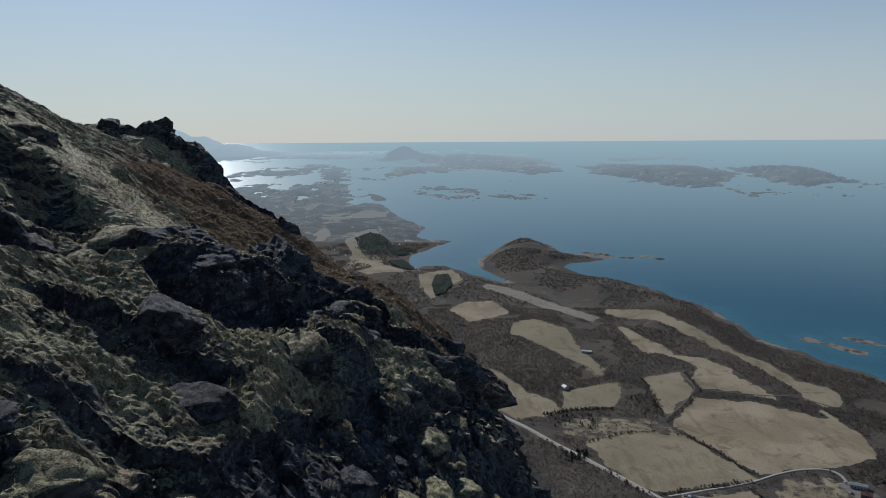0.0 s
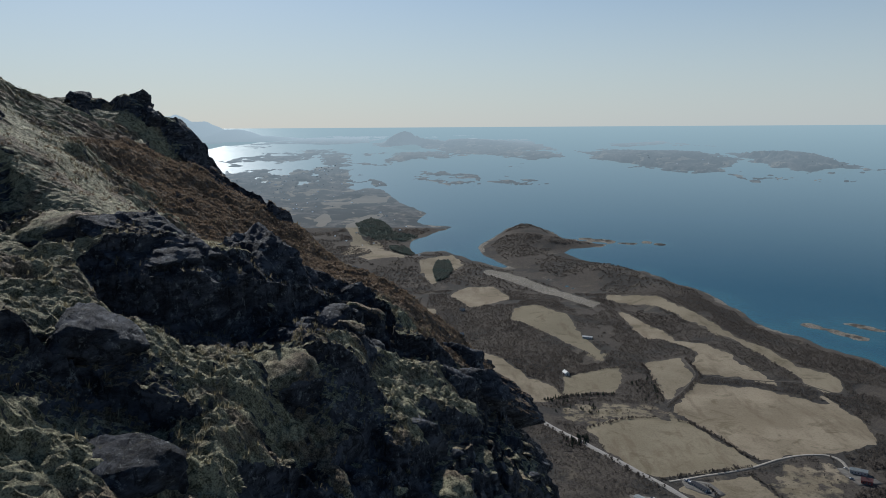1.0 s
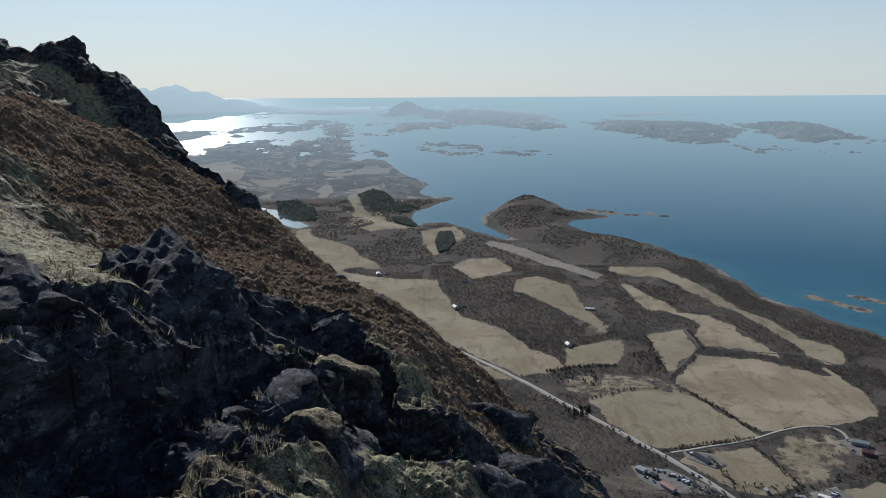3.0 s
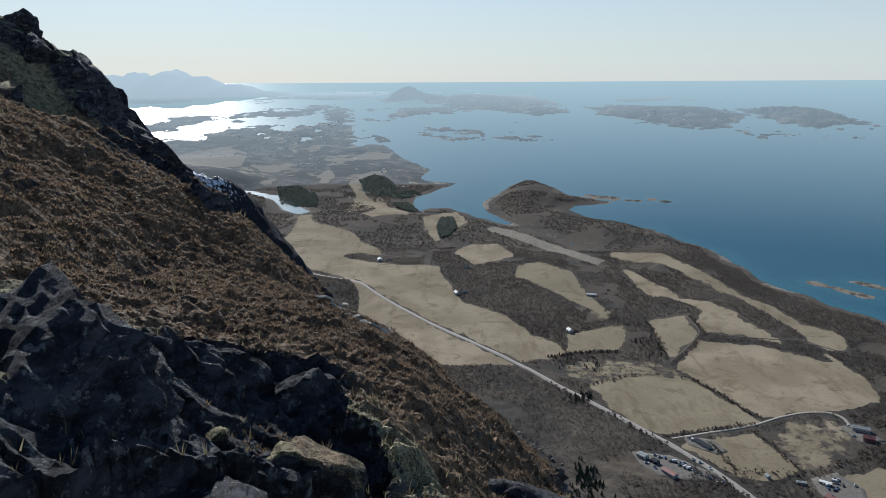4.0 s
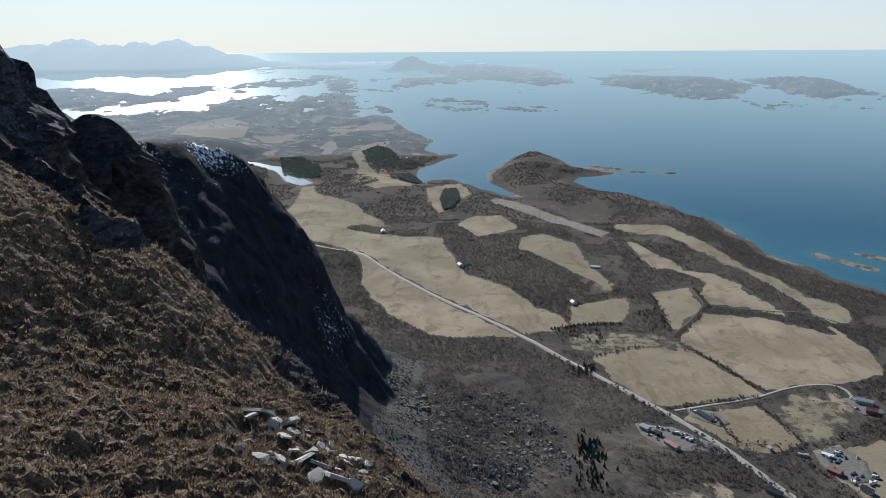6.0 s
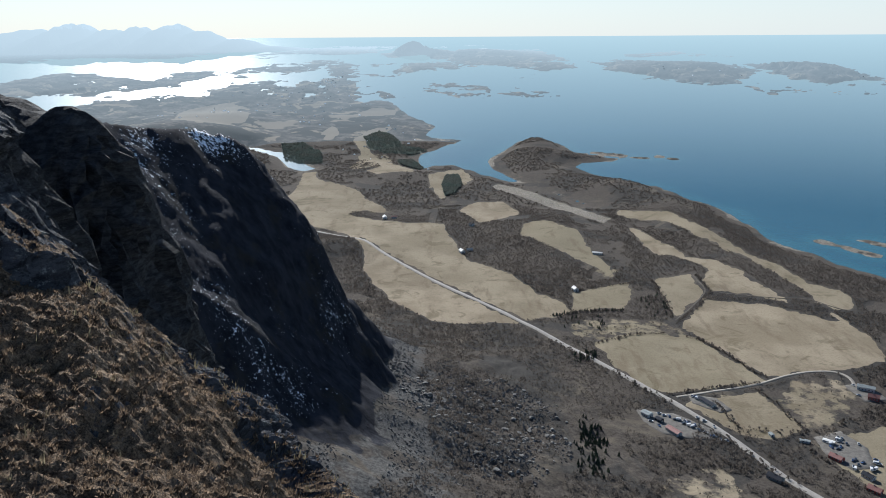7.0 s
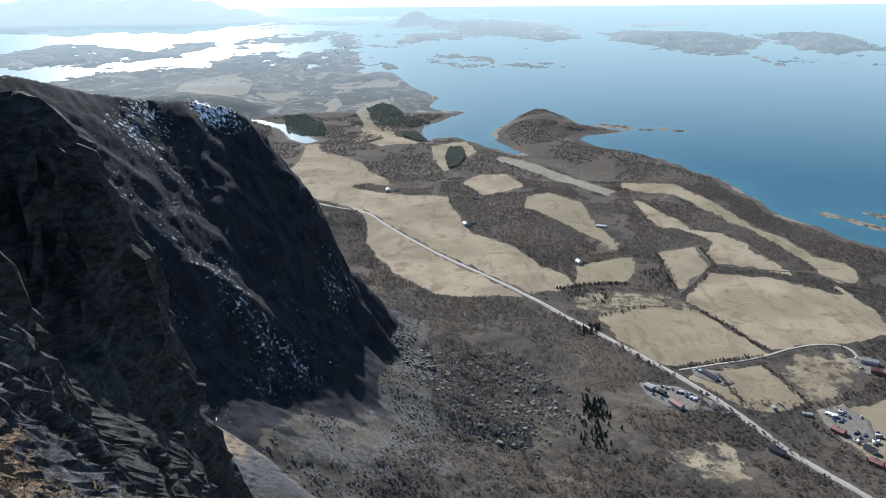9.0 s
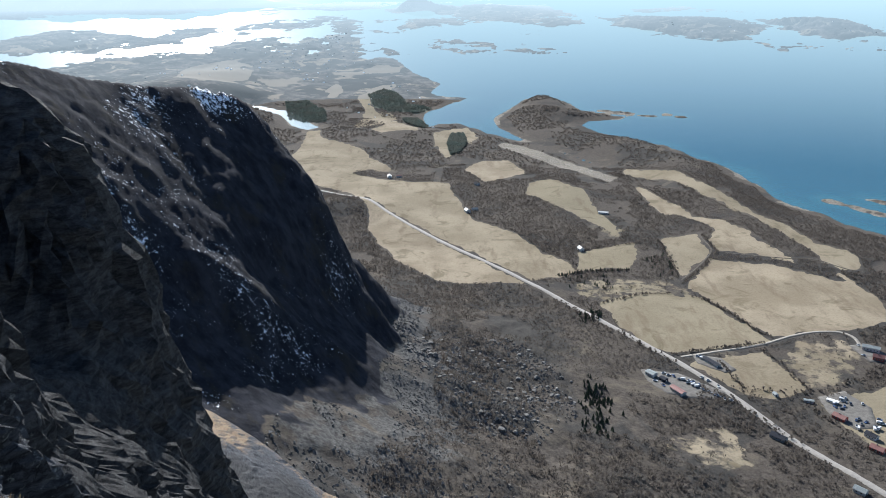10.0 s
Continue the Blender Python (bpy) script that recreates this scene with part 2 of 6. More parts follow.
def make_land_material():
    n = Nodes("open_country")
    field, tone, sand, rock, spruce, scree, snow = (n.attr(k) for k in ("field", "tone", "sand", "rock", "spruce", "scree", "snow"))
    big, mid, fine = n.noise(0.012, 5), n.noise(0.06, 6, 0.65), n.noise(0.35, 5, 0.7)
    scrub = n.mix(n.ramp(fine, 0.35, 0.66), (0.038, 0.033, 0.029), (0.072, 0.063, 0.054))
    scrub = n.mix(n.ramp(mid, 0.48, 0.66, 0.0, 0.7), scrub, (0.066, 0.057, 0.046))
    scrub = n.mix(n.ramp(n.noise(0.007, 7, 0.62, distortion=0.7), 0.50, 0.56, 0.0, 0.6), scrub, (0.026, 0.027, 0.027))
    scrub = n.mix(n.ramp(n.noise(0.018, 7, 0.66, distortion=0.8), 0.56, 0.66, 0.0, 0.45), scrub, (0.115, 0.098, 0.075))
    grass = n.mix(n.ramp(big, 0.38, 0.62), (0.150, 0.124, 0.088), (0.215, 0.181, 0.133))
    grass = n.mix(tone, grass, (0.148, 0.130, 0.090))
    streak = n.noise(0.05, 5, 0.6, stretch=(1.0, 0.25, 1.0))
    grass = n.mix(n.ramp(streak, 0.52, 0.7, 0.0, 0.6), grass, (0.100, 0.079, 0.054))
    damp = n.ramp(n.noise(0.022, 6, 0.62, distortion=1.2), 0.54, 0.66, 0.0, 0.7)
    grass = n.mix(damp, grass, (0.092, 0.078, 0.050))
    grass = n.mix(n.ramp(fine, 0.45, 0.7, 0.0, 0.5), grass, (0.11, 0.088, 0.06))
    col = n.mix(n.ramp(n.math("ADD", field, n.math("MULTIPLY", n.math("SUBTRACT", mid, 0.5), 0.5)), 0.46, 0.54), scrub, grass)
    col = n.mix(n.ramp(n.math("ADD", spruce, n.math("MULTIPLY", n.math("SUBTRACT", fine, 0.5), 0.8)), 0.4, 0.6), col, n.mix(fine, (0.040, 0.050, 0.042), (0.070, 0.080, 0.066)))
    stone = n.mix(n.ramp(fine, 0.3, 0.7), (0.034, 0.033, 0.032), (0.098, 0.095, 0.090))
    col = n.mix(n.ramp(n.math("ADD", scree, n.math("MULTIPLY", n.math("SUBTRACT", mid, 0.5), 0.9)), 0.42, 0.6), col, stone)
    crag = n.mix(n.ramp(n.noise(0.09, 8, 0.68, stretch=(1, 1, 0.5)), 0.32, 0.7), (0.012, 0.013, 0.017), (0.032, 0.033, 0.039))
    crag = n.mix(n.ramp(n.noise(0.03, 6, 0.7), 0.52, 0.66, 0.0, 0.7), crag, (0.030, 0.027, 0.022))
    col = n.mix(n.ramp(n.math("ADD", rock, n.math("MULTIPLY", n.math("SUBTRACT", mid, 0.5), 0.5)), 0.42, 0.58), col, crag)
    shore = n.mix(n.ramp(fine, 0.38, 0.62), (0.075, 0.068, 0.058), (0.215, 0.198, 0.170))
    shore = n.mix(n.ramp(mid, 0.45, 0.6, 0.0, 0.6), shore, (0.125, 0.110, 0.086))
    col = n.mix(n.ramp(n.math("ADD", sand, n.math("MULTIPLY", n.math("SUBTRACT", mid, 0.5), 0.6)), 0.42, 0.58), col, shore)
    white = n.ramp(n.math("ADD", snow, n.math("MULTIPLY", n.math("SUBTRACT", n.noise(0.30, 8, 0.80), 0.5), 2.2)), 0.68, 0.73)
    col = n.mix(white, col, (0.80, 0.83, 0.88))
    b = n.bump(n.noise(0.5, 6, 0.7), 0.7, 0.8)
    b = n.bump(n.noise(0.12, 6, 0.65), 0.5, 1.6, b)
    return n.finish(col, 1.0, b, 0.05)


def make_far_material():
    """The distant land, its haze painted in as a glow."""
    n = Nodes("distance_haze_glow")
    tone = n.mix(n.ramp(n.noise(0.03, 8, 0.7), 0.4, 0.62), (0.026, 0.028, 0.029), (0.080, 0.073, 0.068))
    tone = n.mix(n.ramp(n.noise(0.006, 6, 0.65, distortion=0.6), 0.44, 0.52, 0.0, 0.95), tone, (0.010, 0.014, 0.016))
    tone = n.mix(n.ramp(n.noise(0.010, 5, 0.6, distortion=0.8), 0.56, 0.62, 0.0, 0.8), tone, (0.17, 0.145, 0.11))
    tone = n.mix(n.ramp(n.attr("field"), 0.45, 0.6), tone, (0.13, 0.115, 0.092))
    tone = n.mix(n.ramp(n.math("ADD", n.attr("snow"), n.math("MULTIPLY", n.math("SUBTRACT", n.noise(0.02, 6, 0.7), 0.5), 0.8)), 0.55, 0.65), tone, (0.8, 0.83, 0.88))
    n.finish(tone, 0.95, None, 0.1)
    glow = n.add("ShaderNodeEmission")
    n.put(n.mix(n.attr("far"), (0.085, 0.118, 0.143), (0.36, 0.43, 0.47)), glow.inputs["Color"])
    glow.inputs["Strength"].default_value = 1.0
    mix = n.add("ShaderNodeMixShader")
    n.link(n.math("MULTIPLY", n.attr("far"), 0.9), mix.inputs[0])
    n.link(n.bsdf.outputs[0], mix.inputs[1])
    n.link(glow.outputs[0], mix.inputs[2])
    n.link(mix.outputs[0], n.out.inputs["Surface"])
    return n.mat


def make_plain(name, a, b, scale=3.0, rough=0.85, spec=0.3, bump=0.2, metal=0.0, vary=0.0):
    """Two tones broken up by noise at two scales."""
    n = Nodes(name)
    f = n.math("ADD", n.math("MULTIPLY", n.noise(scale, 5, 0.6), 0.6), n.math("MULTIPLY", n.noise(scale * 7, 4, 0.6), 0.4))
    col = n.mix(n.ramp(f, 0.35, 0.65), a, b)
    if vary:
        info = n.add("ShaderNodeObjectInfo")
        col = n.mix(n.math("MULTIPLY", info.outputs["Random"], vary), col, tuple(v * 0.4 for v in a))
    return n.finish(col, rough, n.bump(f, bump, 0.3 / scale), spec, metal)


def make_stuff(name, a, b, rough=0.95, through_light=0.0):
    """Many small pieces, each with a tone of its own; through_light: how much light passes through them."""
    n = Nodes(name)
    g = n.add("ShaderNodeNewGeometry")
    col = n.mix(g.outputs["Random Per Island"], a, b)
    col = n.mix(n.ramp(n.noise(0.02, 4), 0.4, 0.6), col, n.mix(0.35, col, (0.080, 0.069, 0.058)))
    n.finish(col, rough, None, 0.15)
    if through_light:
        glow = n.add("ShaderNodeBsdfTranslucent")
        n.put(col, glow.inputs["Color"])
        mix = n.add("ShaderNodeMixShader")
        mix.inputs[0].default_value = through_light
        n.link(n.bsdf.outputs[0], mix.inputs[1])
        n.link(glow.outputs[0], mix.inputs[2])
        n.link(mix.outputs[0], n.out.inputs["Surface"])
    return n.mat


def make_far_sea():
    """The sea, with the haze of the distance painted in as a glow."""
    n = Nodes("sea_haze_glow")
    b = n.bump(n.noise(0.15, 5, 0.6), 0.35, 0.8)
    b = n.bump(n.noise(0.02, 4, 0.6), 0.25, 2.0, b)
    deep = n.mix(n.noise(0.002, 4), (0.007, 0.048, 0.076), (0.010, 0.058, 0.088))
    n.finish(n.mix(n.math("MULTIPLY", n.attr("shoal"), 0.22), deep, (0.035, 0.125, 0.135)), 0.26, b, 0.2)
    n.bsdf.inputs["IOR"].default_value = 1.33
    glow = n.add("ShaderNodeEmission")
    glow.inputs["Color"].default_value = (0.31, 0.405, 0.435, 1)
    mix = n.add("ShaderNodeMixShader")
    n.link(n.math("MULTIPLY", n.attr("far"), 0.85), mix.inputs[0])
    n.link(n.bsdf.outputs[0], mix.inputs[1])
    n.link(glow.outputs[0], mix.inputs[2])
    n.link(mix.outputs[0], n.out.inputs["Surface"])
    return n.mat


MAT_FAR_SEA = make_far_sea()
MAT_FAR = make_far_material()
MAT_TWIG = make_stuff("bare_twigs", (0.052, 0.045, 0.040), (0.118, 0.102, 0.089), through_light=0.45)
MAT_SPRUCE = make_stuff("spruce_needles", (0.020, 0.034, 0.022), (0.055, 0.078, 0.050), through_light=0.35)
MAT_FAR_SPRUCE = make_stuff("far_spruce", (0.045, 0.060, 0.054), (0.085, 0.105, 0.095), through_light=0.5)
MAT_YARD = make_plain("yard_gravel", (0.075, 0.070, 0.063), (0.130, 0.121, 0.110), 0.25, 0.95, 0.15, 0.1)
MAT_BARK = make_plain("bark", (0.05, 0.04, 0.03), (0.12, 0.10, 0.08), 2.0)
MAT_GRASS = make_stuff("dry_grass_blades", (0.10, 0.085, 0.045), (0.30, 0.26, 0.16), through_light=0.4)
MAT_HEATHER = make_stuff("heather_twigs", (0.070, 0.050, 0.034), (0.29, 0.203, 0.132), through_light=0.45)
MAT_BOULDER = make_plain("grey_boulder", (0.080, 0.078, 0.074), (0.20, 0.193, 0.182), 0.8, 0.9, 0.2, 0.5, vary=0.4)
MAT_SLAB = make_plain("pale_stone", (0.26, 0.245, 0.22), (0.46, 0.44, 0.40), 6.0, 0.85, 0.3, 0.4, vary=0.4)
MAT_ROAD = make_plain("worn_asphalt", (0.165, 0.155, 0.141), (0.225, 0.210, 0.190), 0.3, 0.9, 0.2, 0.05)
MAT_GRAVEL = make_plain("gravel", (0.15, 0.138, 0.12), (0.23, 0.21, 0.182), 0.25, 0.95, 0.15, 0.1)
MAT_MUD = make_plain("wet_mud", (0.036, 0.030, 0.024), (0.075, 0.063, 0.050), 0.25, 0.9, 0.2, 0.1)
MAT_SNOW = make_plain("old_snow", (0.62, 0.66, 0.72), (0.80, 0.82, 0.86), 4.0, 0.7, 0.3, 0.3)
MAT_RED = make_plain("red_roof", (0.12, 0.050, 0.045), (0.17, 0.075, 0.066), 0.6, 0.7, 0.3, 0.05)
MAT_DARK = make_plain("dark_roof", (0.016, 0.018, 0.024), (0.032, 0.035, 0.042), 0.6, 0.9, 0.1, 0.05)
MAT_GREY = make_plain("sheet_metal_roof", (0.12, 0.14, 0.145), (0.19, 0.21, 0.21), 0.6, 0.8, 0.2, 0.05)
MAT_WHITE = make_plain("white_boards", (0.36, 0.36, 0.35), (0.50, 0.50, 0.48), 0.8, 0.7, 0.3, 0.05)
MAT_BARN = make_plain("red_boards", (0.20, 0.045, 0.035), (0.30, 0.08, 0.06), 0.8, 0.8, 0.3, 0.05)
MAT_TYRE = make_plain("black_rubber", (0.015, 0.015, 0.015), (0.03, 0.03, 0.03), 3.0)
MAT_PANE = make_plain("window_glass", (0.02, 0.025, 0.03), (0.04, 0.05, 0.06), 1.0, 0.12, 0.6, 0.0)
MAT_CARS = [make_plain("car_paint_" + k, tuple(0.8 * v for v in col), col, 1.0, 0.3, 0.5, 0.0)
            for k, col in (("white", (0.5, 0.5, 0.5)), ("silver", (0.4, 0.42, 0.44)), ("blue", (0.05, 0.09, 0.2)), ("dark", (0.04, 0.04, 0.045)))]
MAT_RIDGE, MAT_LAND = make_ridge_material(), make_land_material()

# ---- plan of the country, in metres on the flat ----
MAINLAND = [
    (745, 880), (730, 1155), (705, 1240), (680, 1295), (655, 1375), (640, 1435), (625, 1505), (630,
    1570), (620, 1635), (630, 1705), (620, 1790), (585, 1855), (555, 1950), (535, 2045), (490, 2100),
    (435, 2170), (395, 2235), (370, 2360), (405, 2445), (500, 2475), (525, 2520), (470, 2595), (405,
    2675), (395, 2775), (390, 2880), (340, 2960), (260, 2960), (195, 2780), (150, 2620), (115, 2485),
    (125, 2320), (155, 2195), (270, 1955), (340, 1785), (315, 1805), (220, 2050), (145, 2140), (75,
    2245), (30, 2375), (-5, 2430), (-60, 2400), (-90, 2345), (-200, 2700),
    (-900, 2500), (-900, 1500), (-900, -200), (900, -200)]
NORTHLAND = [
    (-90, 2345), (-115, 2500), (-110, 2640), (-30, 2800), (50, 3000), (-10, 3060), (-80, 3070), (-110,
    3180), (-80, 3490), (-150, 3730), (-230, 3920), (-310, 4330), (-350, 4660), (-470, 4920), (-580,
    4930), (-680, 5310), (-680, 5750), (-800, 6400), (-850, 7450), (-1100, 8600), (-1250, 10750),
    (-1600, 12150), (-1650, 11000), (-1500, 9500), (-1250, 8100), (-1250, 7500), (-1400, 6950), (-1750,
    6500), (-1900, 6650), (-1810, 5280), (-2090, 5200), (-2310, 4940), (-2330, 4300), (-2760, 3400),
    (-1695, 1475), (-525, 1130), (0, 1600)]
INLET = [
    (-765, 2870), (-680, 2775), (-600, 2690), (-535, 2560), (-455, 2385), (-425, 2335), (-450, 2315),
    (-505, 2375), (-595, 2585), (-690, 2695), (-750, 2720)]
WESTLAND = [
    (-4800, 6600), (-4250, 7300), (-4350, 8100), (-4300, 8850), (-3600, 8250), (-3050, 7850), (-3050,
    8950), (-2850, 9350), (-2450, 8400), (-2350, 7050), (-2400, 6550), (-2500, 5900), (-2600, 5500),
    (-3150, 5350), (-3600, 4950)]
MIDLAND = [
    (-2450, 8400), (-2700, 10350), (-2450, 11350), (-2300, 13100), (-2200, 15100), (-1700, 12450),
    (-1550, 10200), (-1750, 9250), (-2100, 8700), (-2200, 8000)]
HATLAND = [
    (-1800, 19000), (-1600, 21750), (-1250, 27950), (-200, 21350), (350, 19700), (100, 16350), (-250,
    14000), (-650, 16500), (-1100, 14900)]
FARWEST = [
    (-9750, 12200), (-7800, 13500), (-7200, 15400), (-5400, 15000), (-5900, 21500), (-7950, 30700),
    (-17550, 48850), (-33400, 58050), (-37650, 47450)]
OUTER_A = [
    (-150, 14700), (-550, 17500), (-50, 19800), (1100, 27000), (1550, 22450), (2650, 24050), (2150,
    16800), (1850, 13250), (1600, 10300), (1300, 9150), (1050, 9500), (700, 9900), (500, 10650), (200,
    11150), (-50, 12150)]
OUTER_B = [
    (-750, 9400), (-750, 11750), (-400, 12750), (-50, 12700), (200, 10700), (0, 9650), (-350, 9350),
    (-600, 8400)]
OUTER_C = [
    (2250, 13500), (2250, 11750), (2800, 13350), (3000, 12150), (3250, 11550), (3500, 11050), (3600,
    10200), (3100, 8100), (2650, 7100), (2250, 6600), (2100, 6800), (2050, 7150), (1950, 7800), (1750,
    8250), (1900, 9700)]
OUTER_D = [
    (3950, 11000), (3950, 10150), (4800, 11300), (4600, 10050), (4350, 8750), (3850, 7150), (3750,
    6450), (3600, 6650), (3400, 6850), (3200, 7050), (3200, 7650), (3500, 8850)]
SKERRIES = [
    (720, 1470), (765, 1375), (800, 1480), (840, 1415), (495, 2650), (630, 2530), (670, 2590), (715,
    2515), (-160, 5830), (170, 5150), (-50, 6500), (490, 5330), (450, 7950), (900, 7900), (2350, 6300),
    (2350, 5500), (2400, 5650), (2850, 5400), (580, 5540), (680, 5220), (-680, 5750), (-390, 5190),
    (-3350, 19400), (-3750, 32050), (-4500, 16450), (-3550, 15400), (-500, 30600), (1350, 33350), (2550,
    37150), (4050, 36300), (3600, 15500), (5150, 18300), (4900, 18350), (5200, 16050), (4650, 14400),
    (5600, 15000), (-1100, 10900), (-950, 11800), (-1050, 8850), (-650, 8050)]
ROAD = [
    (-1125, 1721), (-692, 1648), (-472, 1614), (-336, 1543), (-235, 1483), (-170, 1419), (-111, 1323),
    (-48, 1223), (33, 1105), (99, 1005), (173, 880), (232, 780), (271, 697), (295, 622), (338, 545),
    (375, 472)]
LANE_A = [
    (237, 782), (299, 799), (341, 811), (371, 831), (406, 847), (440, 850), (454, 844), (451, 817),
    (444, 793)]
LANE_B = [
    (305, 1016), (346, 1073), (388, 1136), (387, 1198), (394, 1228)]
LANE_C = [
    (388, 1136), (438, 1115), (475, 1103), (530, 1098), (543, 1054), (569, 1043)]
LANE_D = [
    (-40, 1707), (-48, 1550), (-38, 1459), (-22, 1370), (-50, 1288), (-111, 1323)]
FIELD_A = [
    (-230, 1540), (-170, 1420), (-110, 1315), (-45, 1210), (30, 1095), (95, 1000), (55, 1000), (5,
    1000), (-30, 1010), (-60, 1055), (-95, 1105), (-125, 1175), (-150, 1255), (-165, 1360)]
FIELD_B = [
    (-440, 2270), (-410, 2270), (-370, 2095), (-295, 2020), (-245, 1945), (-210, 1830), (-160, 1755),
    (-135, 1610), (-95, 1590), (-20, 1580), (-15, 1505), (5, 1450), (10, 1370), (25, 1320), (55, 1285),
    (90, 1245), (130, 1135), (160, 1095), (165, 1050), (140, 1030), (100, 1020), (35, 1120), (-50,
    1240), (-110, 1335), (-170, 1440), (-240, 1515), (-345, 1590), (-395, 1710), (-405, 1805), (-405,
    1960)]
FIELD_C = [
    (180, 935), (225, 960), (275, 970), (315, 950), (355, 820), (235, 790), (215, 815), (195, 860)]
FIELD_D = [
    (325, 1025), (380, 1115), (410, 1105), (480, 1075), (530, 1045), (535, 1010), (535, 930), (515,
    875), (460, 850), (415, 850), (375, 835), (360, 835), (340, 895), (320, 965), (310, 1005)]
FIELD_E = [
    (320, 1190), (390, 1225), (380, 1155), (380, 1125), (335, 1070), (310, 1030), (315, 1110)]
FIELD_F = [
    (185, 1140), (275, 1180), (275, 1140), (265, 1100), (240, 1065), (170, 1055)]
FIELD_G = [
    (360, 1580), (380, 1505), (385, 1455), (405, 1395), (415, 1320), (445, 1300), (455, 1270), (490,
    1230), (510, 1145), (525, 1105), (520, 1050), (485, 1085), (450, 1120), (410, 1135), (390, 1135),
    (395, 1185), (425, 1240), (420, 1275), (390, 1340), (360, 1345), (355, 1420)]
FIELD_H = [
    (370, 1710), (420, 1680), (465, 1625), (490, 1505), (515, 1420), (525, 1325), (550, 1275), (555,
    1170), (590, 1140), (590, 1100), (570, 1050), (540, 1050), (530, 1080), (535, 1130), (525, 1225),
    (505, 1275), (475, 1325), (465, 1420), (460, 1485), (440, 1575), (400, 1600), (355, 1655)]
FIELD_I = [
    (145, 1550), (190, 1570), (225, 1510), (250, 1490), (245, 1385), (265, 1255), (255, 1235), (240,
    1250), (190, 1355), (150, 1435), (130, 1460)]
FIELD_J = [
    (245, 765), (280, 780), (335, 795), (345, 750), (345, 710), (305, 695), (280, 710), (265, 740)]
FIELD_K = [
    (350, 685), (430, 720), (490, 700), (400, 555), (365, 600), (355, 645)]
FIELD_L = [
    (10, 1705), (50, 1795), (120, 1810), (145, 1705), (145, 1650), (95, 1610), (55, 1585), (40, 1640)]
FIELD_M = [
    (-70, 2170), (-20, 2280), (30, 2330), (55, 2130), (35, 2045), (25, 2045), (15, 2165), (-25, 2150),
    (-30, 2000), (-15, 1865), (-35, 1830), (-60, 1955)]
FIELD_N = [
    (-385, 2955), (-350, 3320), (-270, 3430), (-260, 3320), (-330, 2990), (-310, 2740), (-265, 2580),
    (-300, 2555)]
FIELD_O = [
    (-1290, 3630), (-1160, 4120), (-1010, 3880), (-910, 3390), (-1000, 3050), (-1170, 3200)]
FIELD_P = [
    (-500, 2915), (-510, 3170), (-530, 3460), (-460, 3170), (-460, 2960)]
FIELD_R = [
    (-250, 2220), (-200, 2395), (-115, 2285), (-115, 2160), (-210, 2135)]
FIELD_S = [
    (-510, 3870), (-460, 4380), (-310, 4300), (-300, 3980), (-430, 3870)]
FIELD_T = [
    (-1340, 3750), (-1460, 4230), (-1360, 4660), (-1150, 4350), (-1140, 3690), (-1230, 3540)]
FIELD_U = [
    (-540, 3140), (-540, 3470), (-500, 3340), (-470, 3030)]
ROUGH_A = [
    (145, 990), (195, 1025), (300, 1015), (315, 965), (230, 960), (180, 940)]
ROUGH_B = [
    (335, 780), (390, 825), (440, 825), (435, 770), (390, 710), (345, 710), (345, 745)]
ROUGH_C = [
    (230, 1230), (270, 1250), (255, 1200), (225, 1190)]
FIELD_Q = [
    (390, 1050), (435, 1005), (435, 965), (365, 1005)]
SAND = [
    (120, 2060), (175, 2000), (265, 1810), (335, 1625), (315, 1585), (260, 1680), (175, 1860), (100,
    2005)]
SPRUCE_A = [
    (-350, 3020), (-310, 3240), (-240, 3110), (-185, 2825), (-90, 2705), (-135, 2600), (-230, 2630),
    (-300, 2715)]
SPRUCE_B = [
    (-25, 2130), (-20, 2195), (15, 2205), (25, 2045), (5, 1895), (-20, 1865), (-30, 2010)]
SPRUCE_C = [
    (270, 1110), (315, 1125), (305, 1025), (275, 1025)]
SPRUCE_D = [
    (135, 890), (175, 915), (180, 890), (150, 870)]
SPRUCE_E = [
    (-635, 2840), (-555, 2870), (-450, 2625), (-410, 2420), (-485, 2440), (-550, 2500)]
SPRUCE_G = [
    (-180, 2470), (-130, 2490), (-90, 2345), (-100, 2265), (-165, 2380)]
HEDGE_A = [
    (185, 935), (230, 960), (280, 970)]
HEDGE_B = [
    (315, 955), (335, 905), (350, 850), (360, 830)]
HEDGE_C = [
    (235, 790), (295, 805), (345, 815)]
HEDGE_D = [
    (335, 800), (345, 760), (350, 715)]
HEDGE_E = [
    (140, 1035), (185, 1050), (245, 1055)]
HEDGE_F = [
    (305, 1005), (350, 1070), (390, 1130), (395, 1220)]
HEDGE_G = [
    (315, 1185), (315, 1090), (305, 1025)]
HEDGE_H = [
    (185, 1145), (285, 1175)]
HEDGE_I = [
    (285, 710), (330, 710), (365, 710), (395, 730), (440, 740)]
HEDGE_J = [
    (125, 950), (170, 870), (230, 770)]
HEDGE_K = [
    (265, 700), (285, 640), (300, 590), (315, 560)]
HEDGE_L = [
    (340, 710), (345, 655), (355, 610)]
HEDGE_M = [
    (280, 770), (285, 710)]
SPRUCE_F = [
    (125, 705), (145, 705), (135, 640), (115, 580), (115, 620)]
CLEARING = [
    (185, 615), (240, 635), (255, 600), (265, 560), (220, 560), (185, 570)]
BOULDERS = [
    (-70, 755), (-5, 780), (55, 800), (115, 735), (105, 625), (65, 555), (20, 545), (-5, 590), (-50,
    670)]
